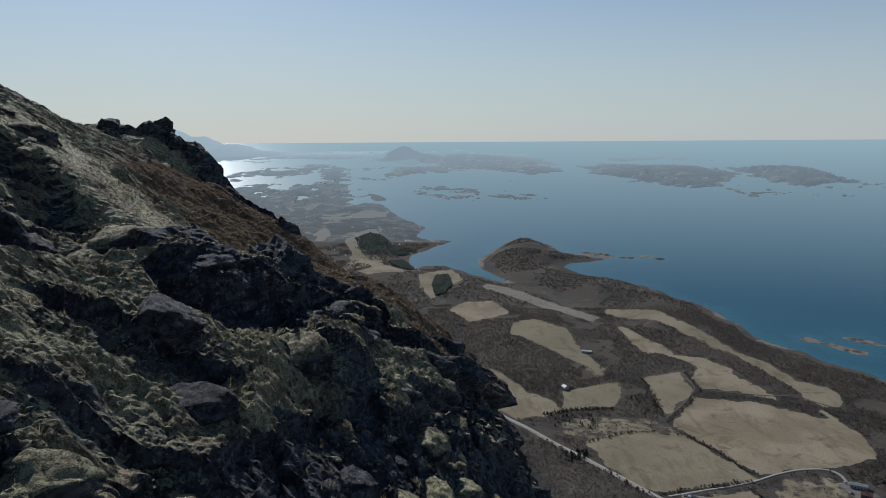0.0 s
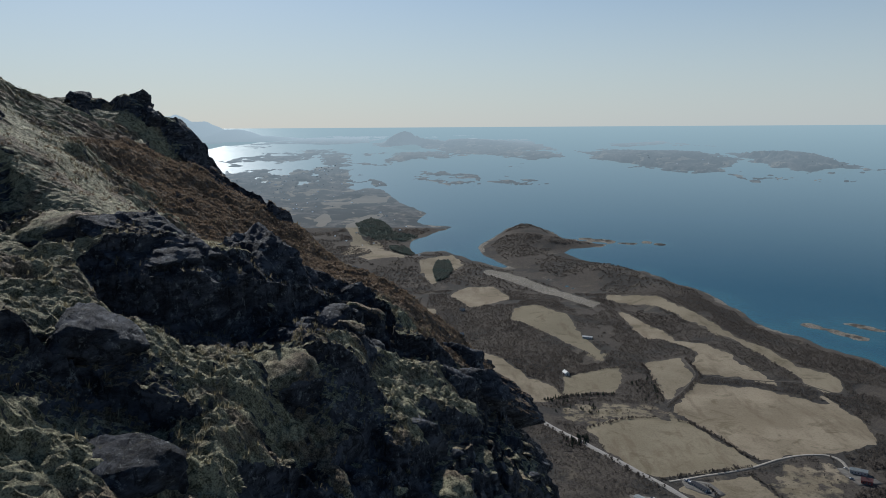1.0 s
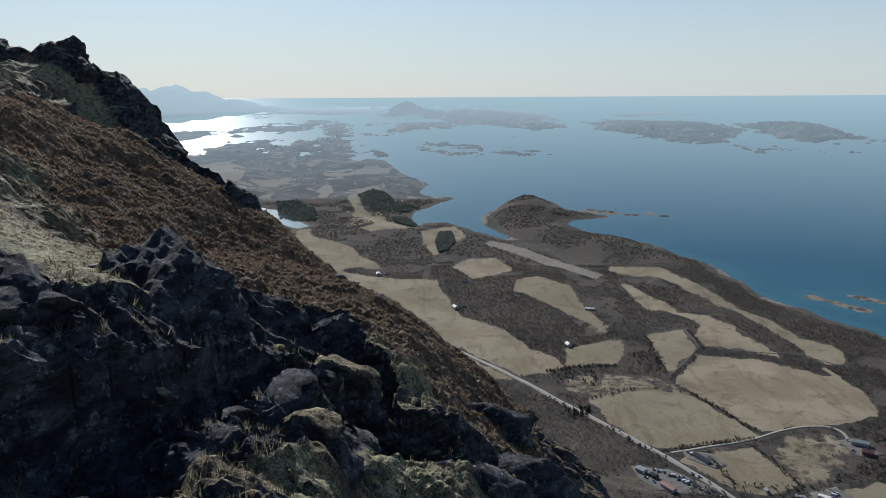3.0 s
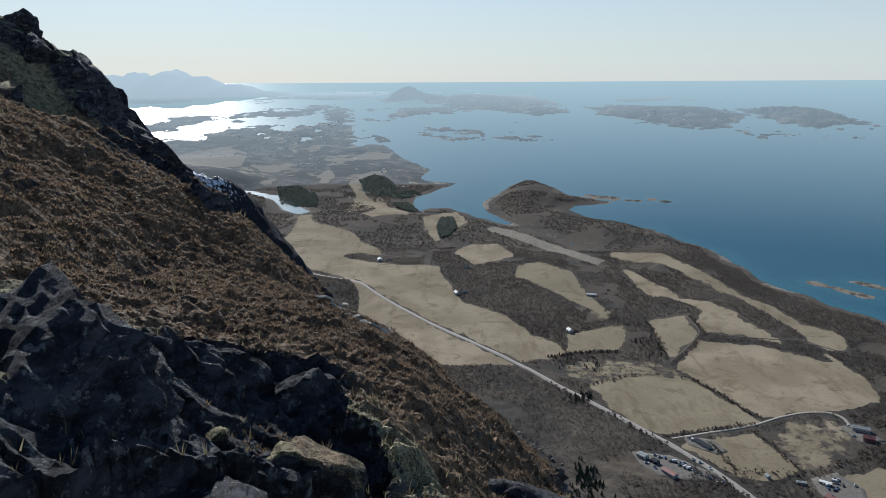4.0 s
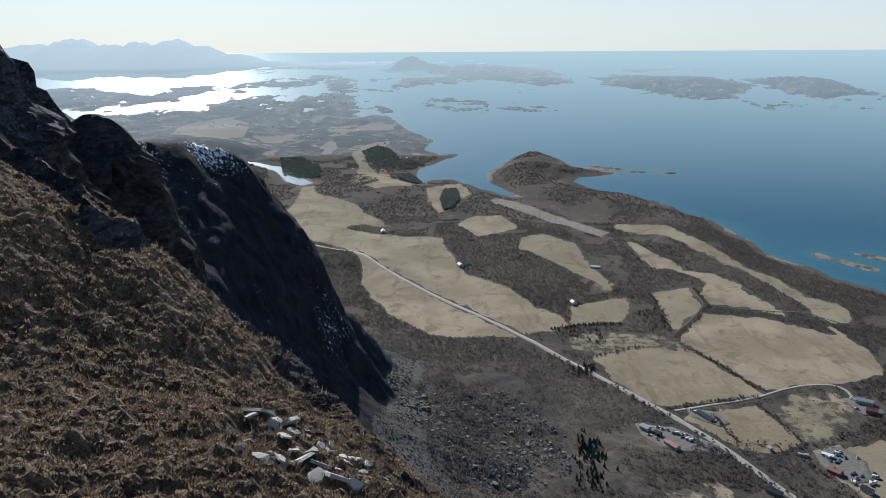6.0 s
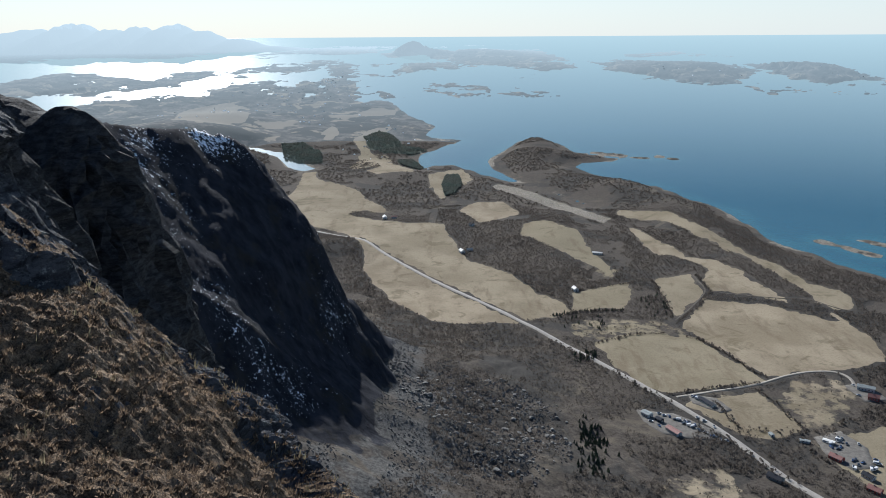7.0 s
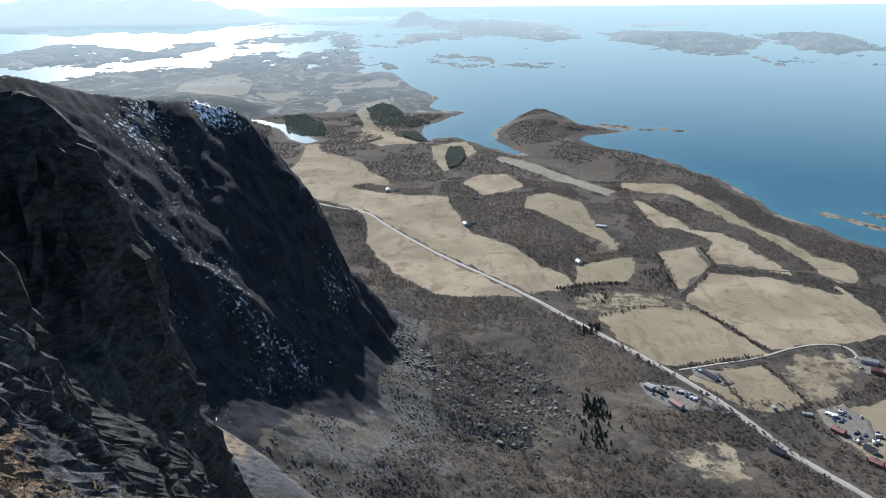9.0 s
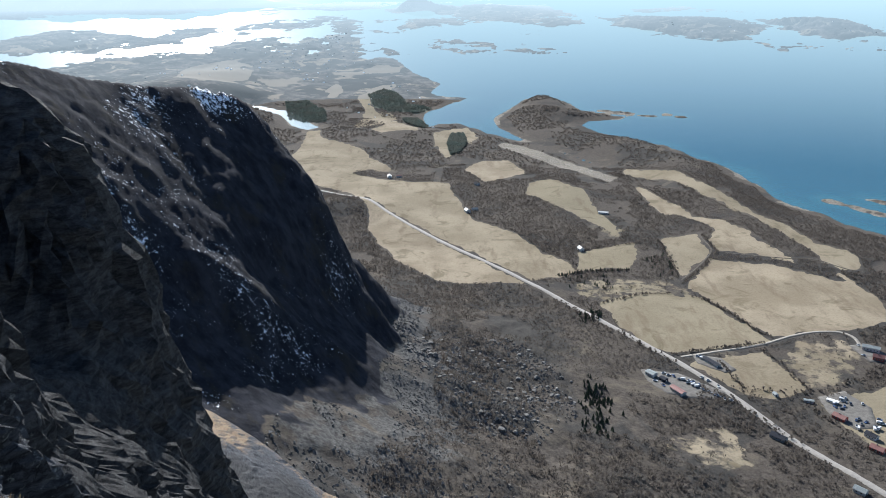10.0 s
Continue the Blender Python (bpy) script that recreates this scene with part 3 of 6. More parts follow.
STRIP_A = [
    (380, 1570), (420, 1520), (465, 1380), (495, 1270), (505, 1135), (515, 1055)]
STRIP_B = [
    (385, 1110), (455, 1095), (515, 1025)]
STRIP_C = [
    (-85, 1980), (-45, 1805), (-50, 1655)]
STRIP_D = [
    (-205, 1685), (-140, 1645), (-80, 1715)]
FIELDS = [FIELD_A, FIELD_B, FIELD_C, FIELD_D, FIELD_E, FIELD_F, FIELD_G, FIELD_H, FIELD_I, FIELD_J, FIELD_K, FIELD_L, FIELD_M, FIELD_N, FIELD_O,
          FIELD_P, FIELD_Q, FIELD_R, FIELD_S, FIELD_T, FIELD_U]
ROUGHS = [ROUGH_A, ROUGH_B, ROUGH_C, CLEARING]
SPRUCES = [SPRUCE_A, SPRUCE_B, SPRUCE_E, SPRUCE_G]
LANDS = [MAINLAND, NORTHLAND, WESTLAND, MIDLAND, HATLAND, FARWEST, OUTER_A, OUTER_B, OUTER_C, OUTER_D]
# hills: x, y, height, radius along x, radius along y
HILLS = [(280, 2720, 25, 180, 260), (-230, 1370, 20, 70, 70), (-900, 17400, 190, 330, 600), (-800, 17600, 100, 750, 1200), (-1150, 3500, 40, 250, 500), (-1050, 2950, 55, 250, 300),
         (-650, 2500, 30, 150, 200), (600, 18000, 90, 900, 3000), (2600, 9500, 55, 900, 2200), (4000, 9000, 70, 700, 1800),
         (500, 1650, 18, 70, 330), (200, 1480, 12, 90, 200), (420, 1950, 16, 90, 200), (-150, 2150, 14, 80, 110)]
# far mountains: x, y, height, half width
FAR_PEAKS = [(-13700, 22100, 420, 1500), (-12200, 23000, 640, 1100), (-11200, 23500, 840, 1000), (-10300, 23850, 600, 900), (-9600, 24150, 690, 900),
             (-8600, 24550, 830, 950), (-7800, 24800, 600, 900), (-6800, 25100, 330, 1000), (-5800, 25400, 120, 900), (-16500, 21000, 600, 2200)]
# the mountain wall, section by section along y: crest, middle of the face, its base, and the foot of the hillside
WALL_Y = [-400, 20, 60, 120, 200, 300, 380, 450, 500, 550, 590, 630, 690, 710, 725, 740, 755, 775, 800, 840, 900, 960, 1100, 1300]
CREST_X = [-90, -75, -95, -160, -250, -320, -340, -330, -312, -290, -272, -254, -228, -203, -182, -168, -150, -126, -104, -100, -150, -200, -400, -600]
CREST_Z = [398, 398, 390, 378, 372, 370, 367, 362, 354, 345, 331, 321, 314, 304, 282, 240, 192, 146, 104, 78, 60, 50, 40, 20]
FACE_X = [12, 12, -5, -50, -130, -215, -245, -205, -172, -158, -150, -141, -130, -131, -128, -122, -112, -98, -84, -85, -130, -180, -370, -500]
FACE_Z = [350, 350, 325, 285, 255, 245, 245, 240, 222, 203, 205, 207, 206, 200, 185, 160, 130, 104, 84, 68, 54, 44, 30, 16]
BASE_X = [60, 60, 55, 25, -35, -85, -112, -105, -78, -57, -68, -63, -50, -64, -68, -72, -74, -72, -68, -70, -110, -150, -330, -450]
BASE_Z = [210, 210, 200, 185, 172, 160, 152, 142, 115, 92, 100, 90, 68, 67, 66, 65, 64, 62, 60, 55, 45, 38, 25, 14]
FOOT_X = [420, 410, 405, 400, 395, 390, 385, 370, 350, 330, 308, 286, 258, 250, 243, 236, 228, 218, 205, 185, 150, 100, -110, -250]


def mountain(x, y):
    """Height of the mountain wall and its hillside, and how far down the section a place lies (0 crest, 1 face, 2 base, 3 foot)."""
    get = lambda table: np.interp(y + 13 * fbm(x / 38, y / 38, 4, 4), WALL_Y, table)
    cx, cz, fx, fz, bx, bz, px = (get(t) for t in (CREST_X, CREST_Z, FACE_X, FACE_Z, BASE_X, BASE_Z, FOOT_X))

    def level(u):
        s = np.where(u < fx, (u - cx) / (fx - cx), np.where(u < bx, 1 + (u - fx) / (bx - fx), 2 + (u - bx) / np.maximum(px - bx, 30)))
        a, b, c = np.clip(s, 0, 1), np.clip(s - 1, 0, 1), np.clip(s - 2, 0, 1)
        z = cz + (fz - cz) * (0.72 * a + 0.28 * a * a) + (bz - fz) * (1.3 * b - 0.3 * b * b) - (bz - 11) * (1 - (1 - c) ** 2.1)
        return z - np.maximum(0, -s) * 60, s

    z, s = level(x + 10 * fbm(x / 60, y / 60, 4, 3))
    cliff = step(2.1, 1.7, s) * step(-0.3, 0.1, s)
    # ribs and ledges push the face in and out
    push = 5 * ridged(y / 95 + z / 200, z / 150, 2, 33) + 2.6 * fbm(y / 26, z / 20, 4, 35) + 1.0 * fbm(y / 6, z / 5, 3, 36)
    z, s = level(x + 10 * fbm(x / 60, y / 60, 4, 3) - cliff * push)
    s = np.where(y > 1290, 3.0, s)
    return np.where(s < 3, z, 11.0), np.clip(s, -1, 3)


def country(x, y):
    """Height and cover of the land on the flat plan."""
    d = np.hypot(x, y)
    # far shores break up into sounds and islets, shaped to fit the camera's view
    wave = 1 + step(3000, 6000, d) * (0.17 * fbm(np.arctan2(x, y) * 34, np.log(d + 1) * 12, 5, 23, 0.6))
    x0, y0 = x, y
    x, y = x * wave, y * wave
    grain = np.clip(d / 90.0, 8, 160)
    edge = np.full(x.shape, -1e9)
    for poly in LANDS:
        edge = np.maximum(edge, inside(poly, x, y))
    edge = np.minimum(edge, -inside(INLET, x, y))
    for (ax, ay), (bx, by) in zip(SKERRIES[::2], SKERRIES[1::2]):
        edge = np.maximum(edge, (0.10 if ay < 2000 else 0.13) * math.hypot(bx - ax, by - ay) - line_distance([(ax, ay), (bx, by)], x, y) * 1.1)
    edge = edge + grain * 1.1 * fbm(x / grain / 3, y / grain / 3, 4, 21) + grain * 1.2 * np.minimum(0, fbm(x / grain / 9, y / grain / 14, 3, 5)) * step(3500, 6000, d)
    rise = np.clip(edge / (25 + d / 60), -1, 1)
    z = np.where(rise > 0, (3 + 8 * step(0, 3, edge / (40 + d / 60))) * np.abs(rise) ** 0.7, 6 * rise)
    hills = 0.0
    for hx, hy, h, rx, ry in HILLS:
        hills = hills + h * np.exp(-((x0 - hx) / rx) ** 2 - ((y0 - hy) / ry) ** 2)
    z = z + np.where(edge > 0, np.minimum(1, edge / (30 + d / 50)) * (hills + (3 + d / 900) * fbm(x / 170, y / 170, 4, 11)), 0)
    lanes = fbm(np.arctan2(x, y) * 55, np.log(d + 1) * 14, 4, 25)
    z = np.where((d > 5200) & (lanes < -0.42) & (hills < 12), np.minimum(z, -2), z)
    wall, s = mountain(x, y)
    return z, wall, s, edge


def land_height(x, y):
    z, wall, s, edge = country(x, y)
    steep = step(2.25, 1.6, s) * step(-0.6, -0.2, s)
    rough = fbm(x / 9, y / 9, 3, 43) * 0.3
    hill = step(3.0, 2.5, s) * step(1.7, 2.3, s) * (fbm(x / 45, y / 45, 4, 61) * 5 + fbm(x / 12, y / 12, 3, 62) * 1.2)
    knoll = 15 * np.clip(1.25 - np.hypot((x - 108) / 30, (y - 376) / 24) + 0.3 * fbm(x / 9, y / 9, 3, 64), 0, 0.8)
    up = np.where(s < 3, wall + steep * rough + hill + knoll, 0)
    return np.where((s < 3) & (up > z), up, z), z, s, edge, steep


def build_land():
    ang = np.radians(np.concatenate([np.linspace(-75, -36, 40)[:-1], np.arange(-36, 36.01, 0.095), np.linspace(36, 75, 40)[1:]]))
    dist = [60.0]
    while dist[-1] < 60000:
        d = dist[-1]
        dist.append(d * 1.012 if d < 350 else d + min(max(1.9, 0.0033 * d * math.sqrt(1 + (d / 390) ** 2) * 0.85), max(60, 0.016 * d)))
    dist = np.array(dist)
    a, d = np.meshgrid(ang, dist)
    x, y = EYE_X + d * np.sin(a), EYE_Y + d * np.cos(a)
    z, plain, s, edge, steep = land_height(x, y)
    field, tone = np.full(x.shape, -1e9), np.zeros(x.shape)
    wig = fbm(x / 25, y / 25, 3, 71) * np.clip(d / 400, 2, 30)
    for k, poly in enumerate(FIELDS):
        f = inside(poly, x, y)
        tone = np.where(f > field, (k * 0.37) % 1 * 0.8, tone)
        field = np.maximum(field, f)
    for strip, half in ((STRIP_A, 22), (STRIP_B, 12), (STRIP_C, 25), (STRIP_D, 30)):
        field = np.minimum(field, line_distance(strip, x, y) - half + 14 * fbm(x / 40, y / 40, 3, 73))
    soft = np.clip(d / 300, 2, 40)
    hay = np.full(x.shape, -1e9)
    for poly in ROUGHS:
        hay = np.maximum(hay, inside(poly, x, y))
    meadow = np.clip(0.5 + (field + wig * 0.8 * step(1000, 1250, y) + 7 * fbm(x / 18, y / 18, 4, 72)) / soft / 2, 0, 1)
    rough = np.clip(0.40 + hay / 90 + 0.25 * fbm(x / 16, y / 16, 3, 74), 0.3, 0.52)
    attrs = {"field": np.where(hay > -8, np.maximum(rough, meadow), meadow), "tone": tone}
    sp = np.full(x.shape, -1e9)
    for poly in SPRUCES:
        sp = np.maximum(sp, inside(poly, x, y))
    attrs["spruce"] = np.clip(0.5 + (sp + wig) / soft / 3, 0, 1)
    beach = 0.5 + inside(SAND, x, y) / 24
    rim = step(26, 3, edge + 14 * fbm(x / 60, y / 60, 3, 75)) * (0.50 + 0.3 * fbm(x / 90, y / 90, 3, 76)) * step(900, 1300, d) * step(4500, 2500, d)
    for (ax, ay), (bx, by) in zip(SKERRIES[:8:2], SKERRIES[1:8:2]):
        rim = np.maximum(rim, (0.50 + 0.35 * fbm(x / 14, y / 14, 3, 84)) * step(40, 25, line_distance([(ax, ay), (bx, by)], x, y)))
    attrs["sand"] = np.clip(np.maximum(beach + 0.25 * fbm(x / 30, y / 30, 3, 80), rim), 0, 1)
    attrs["rock"] = np.where(s < 3, step(2.10, 1.86, s + 0.10 * fbm(x / 14, y / 14, 4, 83)), 0)
    attrs["scree"] = np.where(s < 3, step(1.85, 2.02, s) * step(2.34, 2.06, s), 0) * (0.62 + 0.5 * fbm(x / 40, y / 40, 3, 79))
    knoll = step(1.3, 0.8, np.hypot((x - 108) / 30, (y - 376) / 24))
    attrs["scree"] = np.maximum(attrs["scree"], knoll * 0.8)
    runs = fbm((y + 0.7 * x) / 16, (x - 0.7 * y) / 120, 3, 78)
    attrs["scree"] = np.where((s > 2.05) & (s < 2.6) & (d < 800), attrs["scree"] + 0.35 * runs, attrs["scree"])
    field_top = np.exp(-((x + 212) / 26) ** 2 - ((y - 692) / 26) ** 2)
    attrs["snow"] = np.where(s < 3, step(2.1, 1.7, s) * step(60, 150, z), 0) * (0.40 + 0.30 * fbm(x / 34, y / 34, 3, 77) + 0.36 * field_top * step(0.40, 0.12, s))
    # small fields and clearings farther off
    patch = fbm(x / 260, y / 420, 4, 81) - 0.45 + 0.05 * fbm(x / 60, y / 60, 3, 82)
    attrs["field"] = np.where((d > 2100) & (x < 100) & (edge > 40), np.maximum(attrs["field"], np.clip(0.5 + patch * 3, 0, 0.6)), attrs["field"])
    split = int(np.searchsorted(dist, 2900))
    near = {k: v[:split + 1] for k, v in attrs.items()}
    ob = sheet("ground", bowl(x, y, z)[:split + 1], MAT_LAND, near)
    tagged(ob, "coastal lowland with straw fields, bare woods and a dark cliff", "ground", kind="structure")
    peaks = 0 * z
    for px, py, h, r in FAR_PEAKS:
        peaks = np.maximum(peaks, h * np.clip(1.15 - np.hypot((x - px) / r, (y - py) / 3500), 0, 1) ** 1.1 * (1 + 0.25 * fbm(x / 600, y / 900, 4, 201)))
    z = np.maximum(z, np.where(peaks > 5, peaks, z))
    # far: strength of the painted haze glow, growing with distance
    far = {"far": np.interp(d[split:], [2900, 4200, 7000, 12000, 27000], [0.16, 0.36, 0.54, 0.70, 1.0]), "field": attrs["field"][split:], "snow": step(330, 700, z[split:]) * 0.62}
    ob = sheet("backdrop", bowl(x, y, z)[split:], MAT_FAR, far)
    tagged(ob, "far islands and snow-streaked mountains across the water, with painted haze glow", "distant land", kind="structure")


def build_sea():
    ang = np.radians(np.concatenate([np.linspace(-75, -33, 30)[:-1], np.linspace(-33, 33, 440), np.linspace(33, 75, 30)[1:]]))
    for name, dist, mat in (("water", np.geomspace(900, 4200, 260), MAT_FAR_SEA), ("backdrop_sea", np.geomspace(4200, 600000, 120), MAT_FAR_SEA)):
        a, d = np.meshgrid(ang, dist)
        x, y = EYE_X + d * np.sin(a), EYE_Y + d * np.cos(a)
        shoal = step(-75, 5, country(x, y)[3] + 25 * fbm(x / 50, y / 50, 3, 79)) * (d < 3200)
        # far: strength of the painted haze glow, rising from 1.9 km outwards
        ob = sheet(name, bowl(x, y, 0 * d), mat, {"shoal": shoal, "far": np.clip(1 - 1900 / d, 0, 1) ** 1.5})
        tagged(ob, "calm deep blue sea paling into painted haze towards the horizon", "sea", kind="structure")


build_sea()
build_land()

# ---- the ridge under the camera ----
RIDGE_X = [-60, -26, -20, -16, -12, -9, -7, -5, -3.5, -2, -0.5, 1, 2.5, 4, 6, 10, 30]
# heights over 380 m along x, for each y
RIDGE = {
    6: (27.9, 19.9, 16.7, 14.7, 12.6, 10.9, 9.8, 8.5, 7.5, 6.5, 5.4, 4, 2.2, -0.2, -4, -13, -49),
    10: (26.9, 18.9, 16.1, 14.3, 12.5, 11, 9.9, 8.9, 8.1, 7.3, 6.4, 5.2, 3.6, 1, -3.7, -14, -50),
    13: (26.3, 18.3, 15.8, 14.2, 12.5, 11, 9.9, 8.9, 8.1, 7.2, 6.3, 5.1, 3.3, 0.7, -4, -14.9, -50.9),
    15: (26, 18, 15.7, 14.2, 12.5, 11, 9.9, 8.8, 8, 7.2, 6.3, 5.2, 3.4, 0.8, -4, -15.6, -51.6),
    17: (25.9, 17.9, 15.6, 14.3, 12.5, 11, 9.8, 8.7, 8, 7.5, 6.7, 5.6, 3.9, 1.2, -3.9, -16.4, -52.4),
    19: (26, 18, 15.7, 14.3, 12.6, 11, 9.9, 8.8, 8.2, 7.7, 6.9, 5.8, 4.3, 1.5, -3.8, -17.4, -53.4),
    21: (26, 18, 15.8, 14.3, 12.6, 11, 9.9, 8.6, 7.9, 7.4, 6.7, 5.7, 4.2, 1.4, -4.1, -17.8, -53.8),
    23: (26.1, 18.1, 15.9, 14.4, 12.5, 10.9, 9.7, 8.3, 7.3, 6.9, 6.5, 5.7, 4.2, 0.9, -4.8, -17.8, -53.8),
    25: (26.1, 18.1, 16, 14.4, 12.4, 10.7, 9.5, 8.1, 7.2, 6.7, 6.3, 5.2, 3, -0.4, -6.1, -18, -54),
    27: (23, 15, 13.7, 12.8, 11.9, 10.6, 9.5, 8.1, 7.3, 6.5, 5.6, 3.9, 1.4, -2.1, -7.6, -18.5, -54.5),
    29: (21.7, 13.7, 12.4, 11.5, 10.7, 10.3, 9.1, 8.3, 7.3, 6, 4, 1.7, -1, -4.4, -9.6, -19.4, -55.4),
    31: (21.2, 13.2, 11.9, 11, 10.2, 9.8, 8.3, 7.1, 5.4, 3.4, 0.9, -1.8, -4.8, -8, -12.5, -20.9, -56.9),
    33: (21.3, 13.3, 12, 11.1, 10.5, 10.3, 8.9, 5.1, 2.4, -0.1, -2.9, -5.7, -8.6, -11.8, -15.7, -22.7, -58.7),
    35: (21, 13, 11.6, 10.7, 10.0, 9.5, 7.3, 2.4, -0.6, -3.4, -6.3, -9, -11.7, -14.4, -17.9, -24.4, -60.4),
    37: (20.7, 12.7, 11.2, 10, 8.3, 6.6, 3.6, 0.3, -2.9, -6, -8.9, -11.5, -13.8, -16.2, -19.4, -25.9, -61.9),
    38.5: (20, 11.6, 9.8, 8.2, 6.5, 4.0, 2.0, -1.0, -4.5, -7.6, -10.4, -12.7, -14.9, -17.2, -20.4, -26.9, -62.9),
    40.5: (19, 10.8, 9, 7.2, 5.2, 2.4, 1.0, -3.4, -6.8, -9.7, -12.2, -14.3, -16.3, -18.5, -21.6, -28.1, -64),
    42.5: (18, 10.2, 8.8, 7.7, 6.6, 4.6, -0.8, -5.8, -9, -11.6, -13.9, -15.9, -17.9, -20, -23.2, -29.5, -65.5),
    44: (17.4, 9.8, 8.6, 8.0, 7.5, 5.6, -1.0, -7.5, -11, -13.7, -15.8, -17.7, -19.6, -21.6, -24.6, -30.8, -66.8),
    47: (14, 10.4, 8.6, 7.2, 5.4, 0, -7, -12, -14.5, -17, -19, -21, -23, -25.3, -28.3, -34.4, -70),
    50: (9, 11, 8, 5.6, 1.6, -7.8, -13.0, -16.3, -18.1, -20.2, -22.2, -24.4, -26.7, -29.1, -32.2, -38.1, -74.1),
    60: (-2, 0, -3, -9, -18, -22.5, -25, -27.1, -29.5, -31.8, -34.1, -36.3, -38.6, -40.8, -43.8, -49.6, -85.6),
    56: (4, 6, 4.5, 3.0, -15, -20, -23.5, -26, -28, -30.5, -32.5, -35, -37.5, -40, -44, -50, -80),
    75: (-14, -28, -31, -34, -37, -41, -43, -46, -48, -50, -52, -54, -56, -58, -62, -69, -101),
    90: (-24, -40, -43, -46, -49, -52, -54, -56, -58, -60, -62, -64, -66, -69, -73, -80, -112),
    110: (-36, -47, -53, -58, -62, -65, -67, -69, -71, -73, -75, -78, -80, -83, -87, -94, -126),
    122: (-35, -55, -61, -63, -65.5, -68, -70, -72, -74, -76, -78, -80, -83, -86, -90, -97, -129),
    140: (-70, -90, -95, -98, -101, -104, -106, -108, -110, -112, -114, -116, -118, -120, -124, -131, -160),
}


def spline(table_x, table_v, x):
    """Smooth (Catmull-Rom) interpolation along the last axis of table_v."""
    tx, tv = np.array(table_x, float), np.array(table_v, float)
    slope = np.gradient(tv, tx, axis=-1)
    i = np.clip(np.searchsorted(tx, x) - 1, 0, len(tx) - 2)
    h = tx[i + 1] - tx[i]
    t = np.clip((x - tx[i]) / h, 0, 1)
    return ((2 * t ** 3 - 3 * t ** 2 + 1) * tv[..., i] + (t ** 3 - 2 * t ** 2 + t) * h * slope[..., i]
            + (-2 * t ** 3 + 3 * t ** 2) * tv[..., i + 1] + (t ** 3 - t ** 2) * h * slope[..., i + 1])


def ridge_base(gx, gy):
    """Heights on the grid of gx by gy."""
    ys = sorted(RIDGE)
    rows = np.array([RIDGE[k] for k in ys], float)
    along = spline(RIDGE_X, rows, gx)              # sections by gx
    return 380 + spline(ys, along.T, gy).T          # gy by gx


def graded(lo, a, b, hi, fine, growth):
    mid = list(np.arange(a, b, fine))
    s, v, right = fine, mid[-1], []
    while v < hi:
        s *= growth
        v += s
        right.append(v)
    s, v, left = fine, a, []
    while v > lo:
        s *= growth
        v -= s
        left.append(v)
    return np.array(left[::-1] + mid + right)


# strips of turf between the rocks: a line and half its width
TURFS = [(-9.0, 25.5, -3.2, 20.8, 1.5), (-7.0, 12.0, -1.6, 13.6, 1.3), (-4.5, 16.6, -2.3, 17.3, 0.7), (-0.9, 17.6, 0.9, 19.2, 0.7), (0.2, 21.0, 1.0, 24.0, 0.8),
         (-9.0, 19.5, -5.5, 15.5, 0.9), (-12.0, 29.5, -7.5, 28.0, 1.3)]
# rock steps: a line, the height of its face (towards the start of the walk), and how far the step reaches
LEDGES = [(-3.4, 17.4, -1.5, 18.4, 1.25, 1.5), (-1.5, 18.4, -0.1, 20.7, 0.8, 1.2), (-3.9, 14.5, -1.5, 15.1, 0.6, 1.3), (-1.2, 16.9, 0.4, 17.3, 0.5, 1.1),
          (-0.3, 20.4, 1.2, 20.9, 0.8, 1.2), (-8.5, 18.2, -5.4, 17.6, 0.8, 1.8), (-2.8, 12.1, 0.4, 12.6, 0.5, 1.2),
          (-9.6, 29.8, -6.2, 30.6, 1.0, 1.6), (-5.5, 29.2, -3.2, 29.0, 0.5, 1.4)]
# rock stacks on the crest: x, y, radius along x, radius along y, height
STACKS = [(-8.9, 33.0, 0.75, 0.7, 0.45), (-8.3, 34.2, 0.6, 0.6, 0.4), (-10.4, 33.2, 0.9, 0.8, 0.35), (-6.8, 33.2, 0.7, 0.8, 0.25), (-9.3, 33.4, 0.5, 0.6, -0.2),
          (-13.0, 32.6, 0.5, 0.5, 0.3), (-12.0, 32.8, 0.5, 0.5, 0.25), (-16.5, 31.5, 0.6, 0.6, 0.35), (-4.2, 28.7, 0.45, 0.4, 0.3), (-9.0, 41.5, 1.4, 1.0, 0.2),
          (-10.5, 43.0, 1.3, 1.1, 0.4), (-14.8, 32.4, 0.4, 0.4, 0.25)]


def rock_cells(x, y, size, seed, lean):
    """Blocks with flat, leaning tops and sheer sides."""
    d, gap, ident, ox, oy = cells(x / size, y / (size * 0.8), seed)
    tilt = hash2(np.round(ident * 9999), np.round(ident * 777), seed + 3) - 0.5
    return (ident - 0.5 + ox * tilt * 0.9 - oy * lean) * step(-0.02, 0.07, gap) - 0.25 * step(0.07, 0.0, gap), ident


def knobs(x, y, size, seed):
    """Rounded boulders, steep towards the start of the walk and sloping off behind."""
    d, gap, ident, ox, oy = cells(x / size, y / size, seed)
    r = 0.42 + 0.33 * ident
    q = np.hypot(ox * 0.9, oy * np.where(oy < 0, 1.35, 0.75)) / r
    return (0.35 + 0.65 * ident) * np.clip(1 - q ** 2.6, 0, 1) ** 0.6, ident


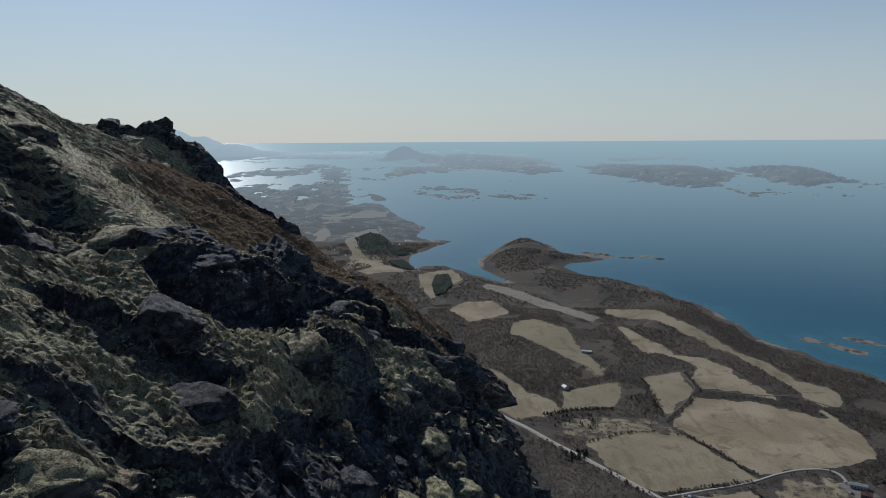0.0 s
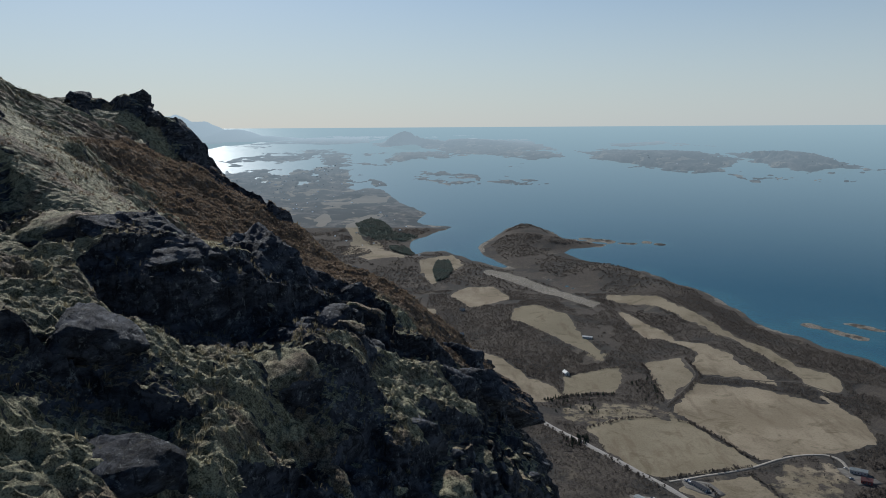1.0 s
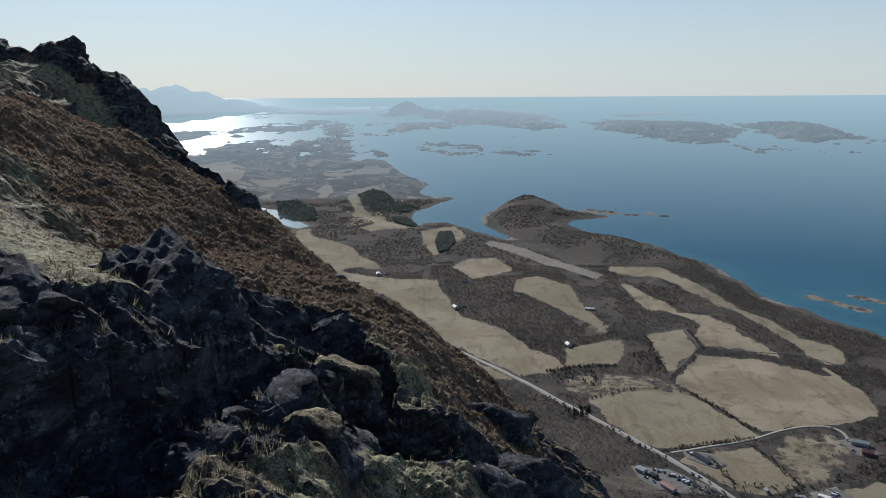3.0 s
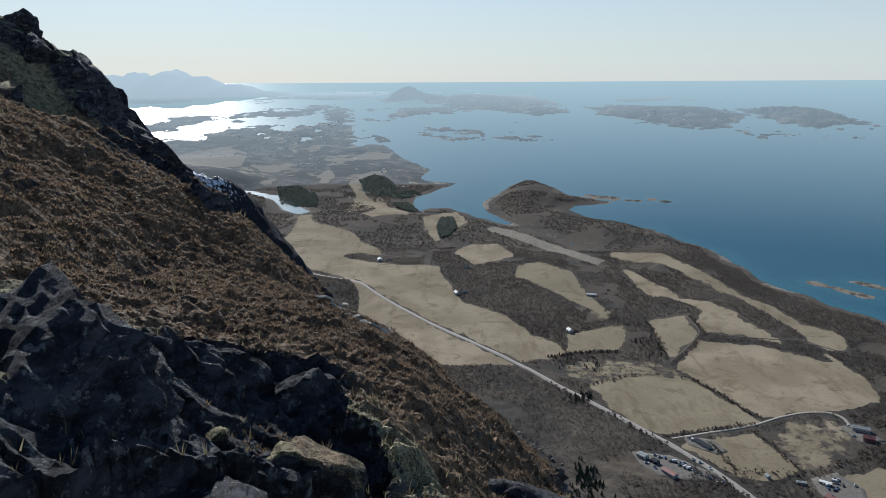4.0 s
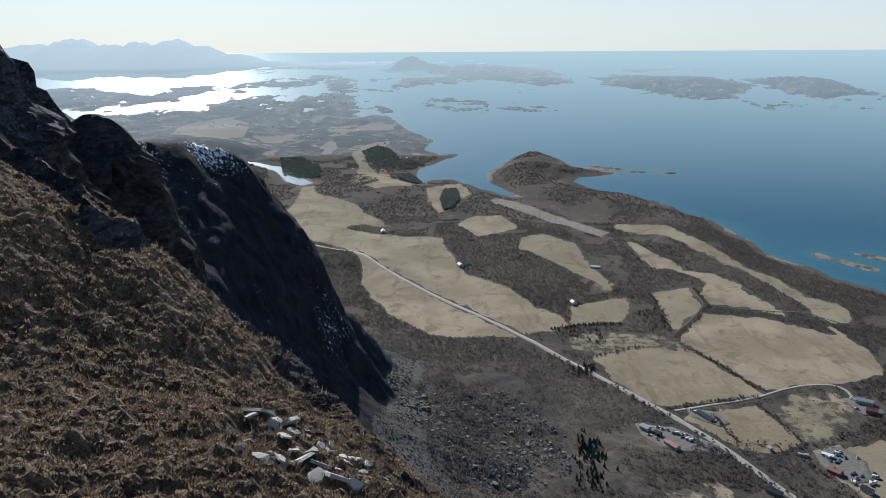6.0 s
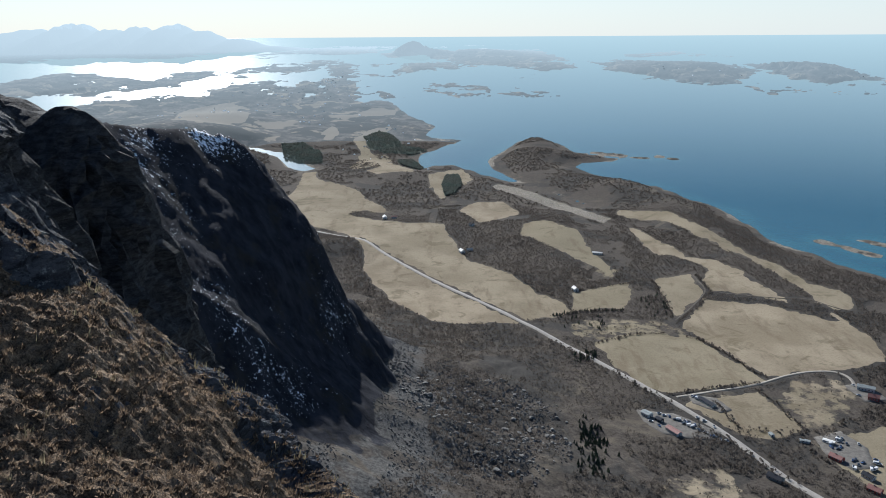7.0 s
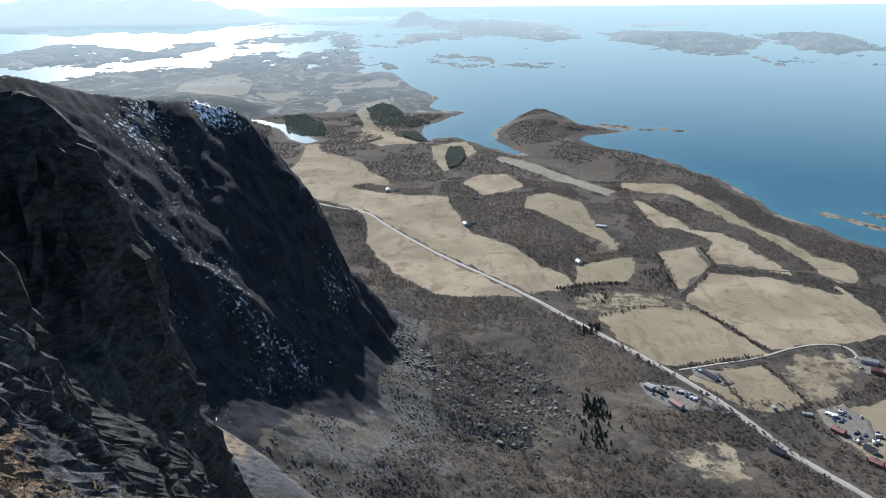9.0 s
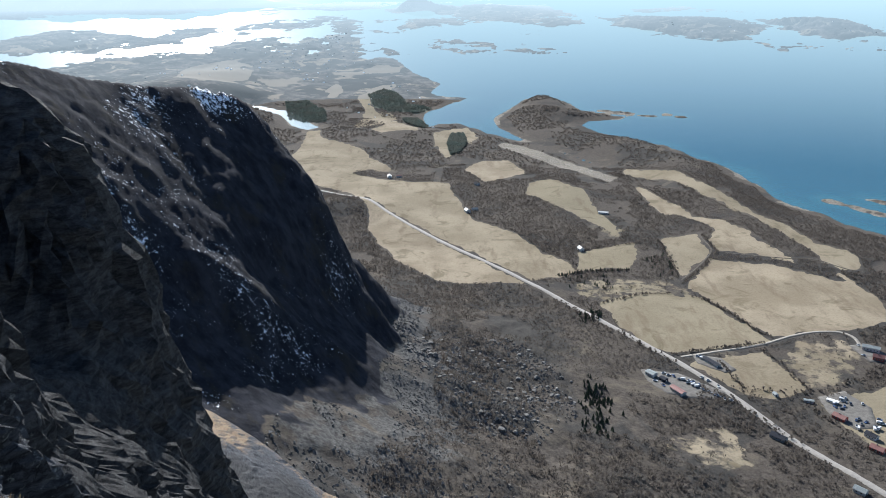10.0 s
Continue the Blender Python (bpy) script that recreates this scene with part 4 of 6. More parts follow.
def treads(x, y, wx, wy, size, seed, sx, sy):
    """Steps of rock: each block has an even top in spite of the slope."""
    d, gap, ident, ox, oy = cells(wx / size, wy / size, seed)
    lean = 0.25 * (hash2(np.round(ident * 9999), np.round(ident * 777), seed + 3) - 0.5)
    return (-(np.clip(sx, -1, 1) * ox + np.clip(sy, -1, 1) * oy) + lean * ox) * size * step(0.0, 0.30, gap)


# the bare dome of dark rock beside the path
DOME = [(-3.6, 17.3), (-2.9, 16.5), (-1.9, 16.9), (-1.0, 17.7), (-0.2, 18.8), (0.1, 20.5), (-0.2, 22.2), (-0.6, 22.8), (-1.2, 22.6), (-1.9, 22.4), (-1.8, 21.2), (-1.7, 20.0),
        (-2.0, 19.0), (-2.7, 18.1)]
# the bare slabs that fall off to the steep side
SLABS = [(-1.0, 12.0), (-0.9, 13.6), (-0.5, 14.8), (0.0, 15.6), (0.5, 16.5), (1.1, 17.4), (3.0, 18.5), (3.5, 11), (-0.8, 10.5)]


def rockiness(x, y):
    """How much heather covers a place, and how far rock comes through (over 0)."""
    heath = step(22.3, 24.0, y + 0.15 * x + 1.7 * step(-4.6, -3.4, x) + 0.9 * fbm(x / 2, y / 2, 2, 140)) * step(33, 30.5, y) * step(-8.5, -6.5, x)
    out = 0.30 * fbm(x / 4.5, y / 4.5, 2, 111) + 0.75 * fbm(x / 1.5, y / 1.5, 3, 113) - 0.02 - 0.75 * heath
    for ax, ay, bx, by, wide in TURFS:
        gap = line_distance([(ax, ay), (bx, by)], x, y) + 0.6 * fbm(x / 1.1, y / 1.1, 3, 112)
        out = out - 0.8 * step(wide * 1.3, wide * 0.6, gap)
    return heath, out


def ridge_detail(x, y, z, slope, sx, sy):
    """Relief over the broad form of the ridge, how rocky, heathery and bare each place is."""
    wx = x + 0.35 * fbm(x / 0.9, y / 0.9, 4, 90)
    wy = y + 0.35 * fbm(x / 0.9, y / 0.9, 4, 91)
    heath, out = rockiness(x, y)
    out = out + 1.1 * step(0.75, 1.5, slope)
    dome = step(-0.25, 0.25, inside(DOME, x, y) + 0.35 * fbm(x / 0.7, y / 0.7, 4, 114))
    dome = np.maximum(dome, step(-0.3, 0.3, inside(SLABS, x, y) + 0.5 * fbm(x / 0.7, y / 0.7, 4, 115)))
    out = np.maximum(out, dome - 0.3)
    outcrop = step(-0.06, 0.14, out)
    b1, i1 = rock_cells(wx, wy, 1.5, 101, 0.38)
    b2, i2 = rock_cells(wx + 0.2 * wy, wy, 0.7, 102, 0.5)
    b3, _ = rock_cells(wx, wy + 0.3 * wx, 0.30, 103, 0.4)
    b4, _ = rock_cells(wx + 0.3 * wy, wy, 0.13, 110, 0.4)
    k1, _ = knobs(wx, wy, 2.1, 104)
    k2, _ = knobs(wx, wy, 0.85, 105)
    k3, _ = knobs(wx, wy, 0.34, 106)
    k4, _ = knobs(wx, wy, 0.15, 107)
    flat = 1 - 0.75 * step(0.9, 2.0, slope)
    crest = 1 - 0.45 * step(29, 31.5, y)
    crisp = ridged(wx / 0.35, wy / 0.25, 4, 121)
    grain = fbm(x / 0.10, y / 0.10, 3, 122)
    rocks = flat * crest * (0.14 * k1 + 0.08 * k2 + 0.04 * k3 + 0.10 * b1 + 0.13 * b2 + 0.10 * b3 + 0.05 * b4 + 0.04 * crisp - 0.24) + 0.025 * grain
    bare = flat * (0.16 * k1 + 0.10 * b1 + 0.12 * b2 + 0.08 * b3 + 0.035 * b4 + 0.04 * crisp - 0.32) + 0.02 * grain
    rocks = rocks + (bare - rocks) * dome
    hummock = fbm(x / 1.4, y / 1.4, 3, 131) * 0.20 + 0.08 * k2 + 0.05 * k3 + 0.04 * k4 + np.abs(vnoise(x / 0.09, y / 0.09, 133)) * 0.05 + 0.04 * grain - 0.12
    dz = outcrop * rocks + (1 - outcrop) * hummock
    steps = 0.30 * treads(x, y, wx, wy, 1.9, 108, sx, sy) + 0.18 * treads(x, y, wx, wy, 0.75, 109, sx, sy)
    dz = dz + flat * crest * steps * (1 - 0.6 * heath) * (1 - 0.7 * dome)
    dz = dz - 0.80 * step(-3.2, -6.2, x) * step(15.0, 17.5, y) * step(22.0, 19.5, y)
    # rocky ground breaks into ledges: flat mossy treads over sheer dark risers
    stepped = outcrop * (1 - dome) * (1 - heath) * step(33, 30, y)
    for size, key, share in ((0.42, i1, 0.45), (0.16, i2, 0.6)):
        level = (z + dz) / size + 2.0 * key + 0.5 * fbm(x / 0.6, y / 0.6, 3, 160)
        part_up = level - np.floor(level)
        dz = dz + share * stepped * size * (step(0.62, 0.98, part_up) - part_up)
    # the pale terrace stays low and even
    terrace = step(1.2, 0.5, line_distance([(-9.0, 23.0), (-6.2, 21.9), (-4.3, 21.1), (-2.6, 20.4)], x, y) / 1.5)
    dz = dz * (1 - 0.65 * terrace) - 0.05 * terrace
    outcrop = outcrop * (1 - 0.9 * terrace)
    heath = heath * (1 - 0.8 * terrace)
    for ax, ay, bx, by, h, reach in LEDGES:
        ex, ey = bx - ax, by - ay
        n = math.hypot(ex, ey)
        along = ((x - ax) * ex + (y - ay) * ey) / n / n
        off = (-(x - ax) * ey + (y - ay) * ex) / n + 0.35 * fbm(x / 0.8, y / 0.8, 3, 151) + 0.25 * vnoise(x / 2.1, y / 2.1, 152)
        mask = step(-0.15, 0.1, along) * step(1.15, 0.9, along)
        dz = dz + mask * h * np.where(off > 0, 0.20 * np.exp(-off / reach), -0.42 * np.exp(off / (reach * 0.55)) * (1 - step(-0.12, 0.0, off) * 0.6))
        outcrop = np.maximum(outcrop, mask * step(-1.1, -0.5, off) * step(0.9, 0.2, off))
    for cx, cy, rx, ry, h in STACKS:
        q = np.hypot((wx - 0.3 * z - cx) / rx, (wy - cy) / ry) + 0.22 * (i2 - 0.5)
        dz = dz + h * step(1.15, 0.75, q)
        outcrop = np.maximum(outcrop, step(1.4, 1.0, q))
    return dz, outcrop, heath, dome


def build_ridge():
    gx = graded(-58, -3.2, 2.2, 28, 0.036, 1.017)
    gy = graded(3, 10.5, 28, 150, 0.038, 1.011)
    x, y = np.meshgrid(gx, gy)
    z = ridge_base(gx, gy)
    gz_y, gz_x = np.gradient(z, gy, gx)
    dz, outcrop, heath, dome = ridge_detail(x, y, z - 385, np.hypot(gz_x, gz_y), gz_x, gz_y)
    z = z + dz
    heath = np.clip(0.85 * heath + 0.3 * fbm(x / 2.5, y / 2.5, 3, 141), 0, 1)
    rock = 0.10 + 0.26 * outcrop + 0.5 * dome + 0.12 * fbm(x / 0.8, y / 0.8, 3, 142)
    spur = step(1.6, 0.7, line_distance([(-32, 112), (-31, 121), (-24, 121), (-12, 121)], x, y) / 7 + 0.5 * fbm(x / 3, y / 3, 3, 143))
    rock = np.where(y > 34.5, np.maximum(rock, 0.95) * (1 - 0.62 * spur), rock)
    heath = np.where(y > 46, np.maximum(heath, 0.62), heath)
    # on the steep parts slabs and ledges stand out sideways
    steep = step(0.9, 2.0, np.hypot(gz_x, gz_y))
    n = np.hypot(gz_x, gz_y) + 1e-6
    nx, ny = -gz_x / n, -gz_y / n
    u = -ny * x + nx * y
    wz = z + 0.25 * u + 0.3 * fbm(u / 1.5, z / 1.5, 3, 170)
    s1, _ = rock_cells(u, wz, 2.4, 171, 0.35)
    s2, _ = rock_cells(u + 0.3 * wz, wz, 0.9, 172, 0.45)
    s3, _ = rock_cells(u, wz + 0.2 * u, 0.34, 173, 0.4)
    close = step(56, 44, y)
    push = steep * ((0.65 - 0.35 * step(31, 35, y)) * s1 + 0.14 * s2 + step(38, 34, y) * (0.16 * s3 + 0.10 * ridged(u / 0.5, wz / 0.25, 4, 174)) + close * 0.12 * fbm(u / 0.5, wz / 0.3, 4, 176)
                    + step(33, 37, y) * (0.5 * fbm(u / 1.7, wz / 1.3, 4, 177) + 0.22 * ridged(u / 1.1, wz / 0.5, 3, 178)))
    px, py = x + nx * push, y + ny * push
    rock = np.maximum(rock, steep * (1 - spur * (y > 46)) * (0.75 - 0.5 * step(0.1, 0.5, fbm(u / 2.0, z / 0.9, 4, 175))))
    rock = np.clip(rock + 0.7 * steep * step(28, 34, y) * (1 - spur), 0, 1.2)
    # beyond y 32.5, off the spur, the rock colour carries painted shade
    ob = sheet("ridge", np.stack([px, py, z], -1), MAT_RIDGE, {"rock": rock, "heath": heath, "flank_shade": step(32.5, 36, y) * (1 - spur)}, smooth=False)
    tagged(ob, "rocky mountain ridge with dark outcrops, moss and dry heather", "mountain ridge", kind="structure")


build_ridge()

# ---- things on the land ----


def part(name, bm, material, parent=None, label=""):
    """Links a bmesh as one mesh object under a thing."""
    me = bpy.data.meshes.new(name)
    bm.to_mesh(me)
    bm.free()
    me.materials.append(material)
    ob = new(name, me)
    if parent:
        ob.parent = parent
    if label:
        tagged(ob, label)
    return ob


def box(bm, x0, x1, y0, y1, z0, z1):
    v = [bm.verts.new(p) for p in ((x0, y0, z0), (x1, y0, z0), (x1, y1, z0), (x0, y1, z0), (x0, y0, z1), (x1, y0, z1), (x1, y1, z1), (x0, y1, z1))]
    for f in ((3, 2, 1, 0), (4, 5, 6, 7), (0, 1, 5, 4), (1, 2, 6, 5), (2, 3, 7, 6), (3, 0, 4, 7)):
        bm.faces.new([v[i] for i in f])


def prism(bm, outline, y0, y1):
    """A profile in x and z, drawn out along y."""
    a = [bm.verts.new((x, y0, z)) for x, z in outline]
    b = [bm.verts.new((x, y1, z)) for x, z in outline]
    n = len(a)
    bm.faces.new(a)
    bm.faces.new(b[::-1])
    for i in range(n):
        bm.faces.new((a[i], b[i], b[(i + 1) % n], a[(i + 1) % n]))


def ground_at(x, y):
    """Places in the scene on the land, for plan coordinates."""
    x, y = np.atleast_1d(np.asarray(x, float)), np.atleast_1d(np.asarray(y, float))
    return bowl(x, y, land_height(x, y)[0])


def ribbon(name, points, width, material, label, lift=0.35):
    """A road along a line of the plan."""
    p = np.array(points, float)
    seg = np.hypot(*np.diff(p, axis=0).T)
    t = np.concatenate([[0], np.cumsum(seg)])
    n = int(t[-1] / 5) + 2
    s = np.linspace(0, t[-1], n)
    x, y = np.interp(s, t, p[:, 0]), np.interp(s, t, p[:, 1])
    k = np.ones(9) / 9
    pad = lambda v: np.convolve(np.concatenate([np.full(4, v[0]), v, np.full(4, v[-1])]), k, "valid")
    x, y = pad(x), pad(y)
    dx, dy = np.gradient(x), np.gradient(y)
    m = np.hypot(dx, dy)
    nx, ny = -dy / m, dx / m
    rows = []
    wob = 1 + 0.10 * vnoise(s / 9, 0 * s, 301)
    for side, drop in ((-0.62, -1.5), (-0.5, 0.0), (0.0, 0.08), (0.5, 0.0), (0.62, -1.5)):
        q = ground_at(x + nx * side * width * wob, y + ny * side * width * wob)
        rows.append(q + np.array([0, 0, 1.0]) * (lift + drop))
    top = np.max(np.stack([r[:, 2] for r in rows[1:4]]), axis=0)
    for r in rows[1:4]:
        r[:, 2] = np.maximum(r[:, 2], top - 0.5)
    ob = sheet(name, np.stack(rows, axis=1), material)
    return tagged(ob, label, "road", kind="structure")


ribbon("road", ROAD, 7.0, MAT_ROAD, "pale worn asphalt road across the fields")
ribbon("road", LANE_A, 3.8, MAT_GRAVEL, "narrow gravel farm lane between fields", 0.3)
for lane_points in (LANE_B, LANE_C):
    ribbon("road", lane_points, 2.6, MAT_MUD, "dark muddy track along the field edge", 0.3)


def cover(x, y):
    """For plan places: depth into a field, depth into a spruce wood, distance from the shore, place on the mountain, distance to a road."""
    field = np.full(x.shape, -1e9)
    for poly in FIELDS:
        field = np.maximum(field, inside(poly, x, y))
    for strip, half in ((STRIP_A, 22), (STRIP_B, 12), (STRIP_C, 25), (STRIP_D, 30)):
        field = np.minimum(field, line_distance(strip, x, y) - half)
    spruce = np.full(x.shape, -1e9)
    for poly in SPRUCES:
        spruce = np.maximum(spruce, inside(poly, x, y))
    road = line_distance(ROAD, x, y)
    for lane_points in (LANE_A, LANE_B, LANE_C, LANE_D):
        road = np.minimum(road, line_distance(lane_points, x, y) + 2)
    _, _, s, edge = country(x, y)
    return field, spruce, edge, s, road


YARDS = [(210, 722, 34), (372, 660, 42), (452, 792, 26), (270, 768, 20), (284, 622, 12)]


def scatter(count, near, far, half_angle, seed):
    """Places spread evenly over a sector of the plan."""
    g = np.random.default_rng(seed)
    d = np.sqrt(g.uniform(near ** 2, far ** 2, count))
    a = np.radians(g.uniform(-half_angle, half_angle, count))
    return EYE_X + d * np.sin(a), EYE_Y + d * np.cos(a), d


def sprays(x, y, height, seed, blades, spread, width, base=0.25):
    """Bare trees and bushes as fans of thin pointed sprays. Returns points and triangles."""
    g = np.random.default_rng(seed)
    root = ground_at(x, y)
    n = len(x)
    a = g.uniform(0, 2 * math.pi, (n, blades))
    out = np.sqrt(g.uniform(0.02, 1, (n, blades))) * spread * height[:, None]
    top = (1 - 0.55 * (out / (spread * height[:, None])) ** 2) * g.uniform(0.75, 1.05, (n, blades)) * height[:, None]
    w = width * height[:, None] * g.uniform(0.6, 1.4, (n, blades))
    b = a + g.uniform(-1, 1, (n, blades)) + math.pi / 2
    foot = base * height[:, None] * g.uniform(0, 1.5, (n, blades))
    foot[:, :3] = 0
    tip = np.stack([np.cos(a) * out, np.sin(a) * out, top], -1)
    low = np.stack([np.cos(a) * out * 0.45, np.sin(a) * out * 0.45, foot], -1)
    across = np.stack([np.cos(b) * w, np.sin(b) * w, 0.15 * w], -1)
    tri = np.stack([low, tip - across, tip + across], axis=2) + root[:, None, None, :]
    v = tri.reshape(-1, 3)
    return v, np.arange(len(v)).reshape(-1, 3)


def build_woods():
    x, y, d = scatter(180000, 330, 1750, 33, 11)
    field, spruce, edge, s, road = cover(x, y)
    dens = fbm(x / 70, y / 70, 4, 401)
    rough = np.full(x.shape, -1e9)
    for poly in ROUGHS:
        rough = np.maximum(rough, inside(poly, x, y))
    yard = np.full(x.shape, 1e9)
    for yx, yy, r in YARDS:
        yard = np.minimum(yard, np.hypot(x - yx, y - yy) - r)
    keep = (field < -2) & (spruce < 0) & (edge > 25) & (road > 9) & (s > 2.12) & (yard > 0) & (dens > -0.42) & (inside(SAND, x, y) < -4) & (rng.random(len(x)) < np.where(rough > -3, 0.12, np.where(inside(BOULDERS, x, y) > 0, 0.7, 0.95)))
    x, y, d = x[keep], y[keep], d[keep]
    h = (1.7 + 2.6 * rng.random(len(x)) ** 2) * (0.8 + 0.5 * fbm(x / 120, y / 120, 3, 402))
    v, f = sprays(x, y, h, 12, 8, 0.85, 0.16, 0.4)
    tagged(raw_mesh("birch_wood", v, f, MAT_TWIG), "leafless grey-brown birch scrub on the lowland and hillside", "wood", kind="stuff")
    x, y, d = scatter(44000, 1750, 2880, 34, 13)
    field, spruce, edge, s, road = cover(x, y)
    keep = (field < -4) & (spruce < 0) & (edge > 35) & (s > 2.2) & (inside(SAND, x, y) < -4) & (fbm(x / 110, y / 110, 4, 403) > -0.2)
    x, y = x[keep], y[keep]
    v, f = sprays(x, y, 2.0 + 2.2 * rng.random(len(x)), 14, 6, 1.1, 0.4, 0.4)
    tagged(raw_mesh("far_birch_wood", v, f, MAT_TWIG), "distant leafless woods between the bays", "wood", kind="stuff")
    xs, ys = [], []
    for line in (HEDGE_A, HEDGE_B, HEDGE_C, HEDGE_D, HEDGE_E, HEDGE_F, HEDGE_G, HEDGE_H, HEDGE_I, HEDGE_J, HEDGE_K, HEDGE_L, HEDGE_M):
        p = np.array(line, float)
        t = np.concatenate([[0], np.cumsum(np.hypot(*np.diff(p, axis=0).T))])
        s = np.arange(0, t[-1], 1.3)
        wide = 3.0 if line not in (HEDGE_I, HEDGE_K, HEDGE_L, HEDGE_J) else 7.0
        xs.append(np.interp(s, t, p[:, 0]) + rng.normal(0, wide * 0.5, len(s)))
        ys.append(np.interp(s, t, p[:, 1]) + rng.normal(0, wide * 0.5, len(s)))
    x, y = np.concatenate(xs), np.concatenate(ys)
    v, f = sprays(x, y, 1.2 + 3.2 * rng.random(len(x)) ** 2, 15, 10, 0.55, 0.16, 0.1)
    tagged(raw_mesh("hedgerow", v, f, MAT_TWIG), "bare brown hedges and ditch scrub along the field edges", "hedge", kind="stuff")


def spruce_shapes(g, tiers=9, sides=9):
    """A spruce one metre high: drooping, ragged tiers of branches."""
    bm = bmesh.new()
    for k in range(tiers):
        f = k / tiers
        z0, r = 0.10 + 0.86 * f, 0.24 * (1 - f) ** 0.85 + 0.015
        centre = bm.verts.new((g.normal(0, 0.01), g.normal(0, 0.01), z0 + 0.16 * (1 - 0.5 * f)))
        ring = []
        for i in range(sides * 2):
            a = math.pi * i / sides + k
            rr = r * (g.uniform(0.85, 1.2) if i % 2 else g.uniform(0.35, 0.6))
            ring.append(bm.verts.new((rr * math.cos(a), rr * math.sin(a), z0 - 0.05 * (i % 2) * g.uniform(0.5, 1.5))))
        for i in range(len(ring)):
            bm.faces.new((centre, ring[i], ring[(i + 1) % len(ring)]))
    return bm


def trunk_shape(height, r):
    bm = bmesh.new()
    bmesh.ops.create_cone(bm, cap_ends=True, segments=7, radius1=r, radius2=r * 0.3, depth=height, matrix=Matrix.Translation((0, 0, height / 2 - 0.03)))
    return bm


def build_spruces():
    g = np.random.default_rng(31)
    masters = []
    for k in range(3):
        tree = new("spruce_tree")
        part("trunk", trunk_shape(0.4, 0.022), MAT_BARK, tree)
        part("crown", spruce_shapes(g), MAT_SPRUCE, tree)
        tagged(tree, "dark green spruce standing among bare birch scrub", "tree", "spruces by the road")
        masters.append(tree)
    places = []
    for poly, count in ((SPRUCE_D, 46), (SPRUCE_C, 26), (SPRUCE_F, 150)):
        p = np.array(poly, float)
        got = 0
        while got < count:
            x, y = g.uniform(p[:, 0].min(), p[:, 0].max()), g.uniform(p[:, 1].min(), p[:, 1].max())
            if inside(poly, np.array([x]), np.array([y]))[0] > 0:
                if poly is SPRUCE_F:
                    x, y = x + g.normal(0, 6), y + g.normal(0, 8)
                places.append((x, y, g.uniform(3.0, 6.5)))
                got += 1
    p = np.array(HEDGE_E, float)
    for k in range(34):
        f = k / 33 * 2
        i = min(int(f), 1)
        q = p[i] + (p[i + 1] - p[i]) * (f - i)
        places.append((q[0] + g.normal(0, 1.5), q[1] + g.normal(0, 1.5), g.uniform(3, 6.5)))
    for k in range(26):
        places.append((g.uniform(150, 215), g.uniform(985, 1035), g.uniform(2.5, 6)))
    roots = ground_at([q[0] for q in places], [q[1] for q in places])
    for k, ((x, y, h), root) in enumerate(zip(places, roots)):
        m = Matrix.Translation(root) @ Matrix.Rotation(g.uniform(0, 6.28), 4, "Z")
        m = m @ Matrix.Diagonal((h * 1.1, h * 1.1, h, 1))
        if k < 3:
            masters[k].matrix_world = m
        else:
            t = copy_thing(masters[k % 3], Matrix.Identity(4))
            t.matrix_world = m
    # the larger plantations farther off
    xs, ys = [], []
    for poly in (SPRUCE_A, SPRUCE_B, SPRUCE_E, SPRUCE_G):
        q = np.array(poly, float)
        x, y = g.uniform(q[:, 0].min(), q[:, 0].max(), 2600), g.uniform(q[:, 1].min(), q[:, 1].max(), 2600)
        ok = inside(poly, x, y) > 2
        xs.append(x[ok]), ys.append(y[ok])
    x, y = np.concatenate(xs), np.concatenate(ys)
    v, f = sprays(x, y, 4.5 + 3 * g.random(len(x)), 33, 8, 0.6, 0.3, 0.5)
    tagged(raw_mesh("spruce_wood", v, f, MAT_FAR_SPRUCE), "dark spruce plantations among bare woods", "wood", kind="stuff")


def boulder_mesh(g, rough=0.28):
    bm = bmesh.new()
    bmesh.ops.create_icosphere(bm, subdivisions=2, radius=1.0)
    cut = [(Vector(g.normal(0, 1, 3)).normalized(), g.uniform(0.45, 0.8)) for _ in range(9)]
    for v in bm.verts:
        for n, d in cut:
            over = v.co.dot(n) - d
            if over > 0:
                v.co -= n * over * 0.9
        v.co *= 1 + rough * 0.4 * noise.noise(v.co * 2.3)
        v.co.z *= 0.72
    return bm


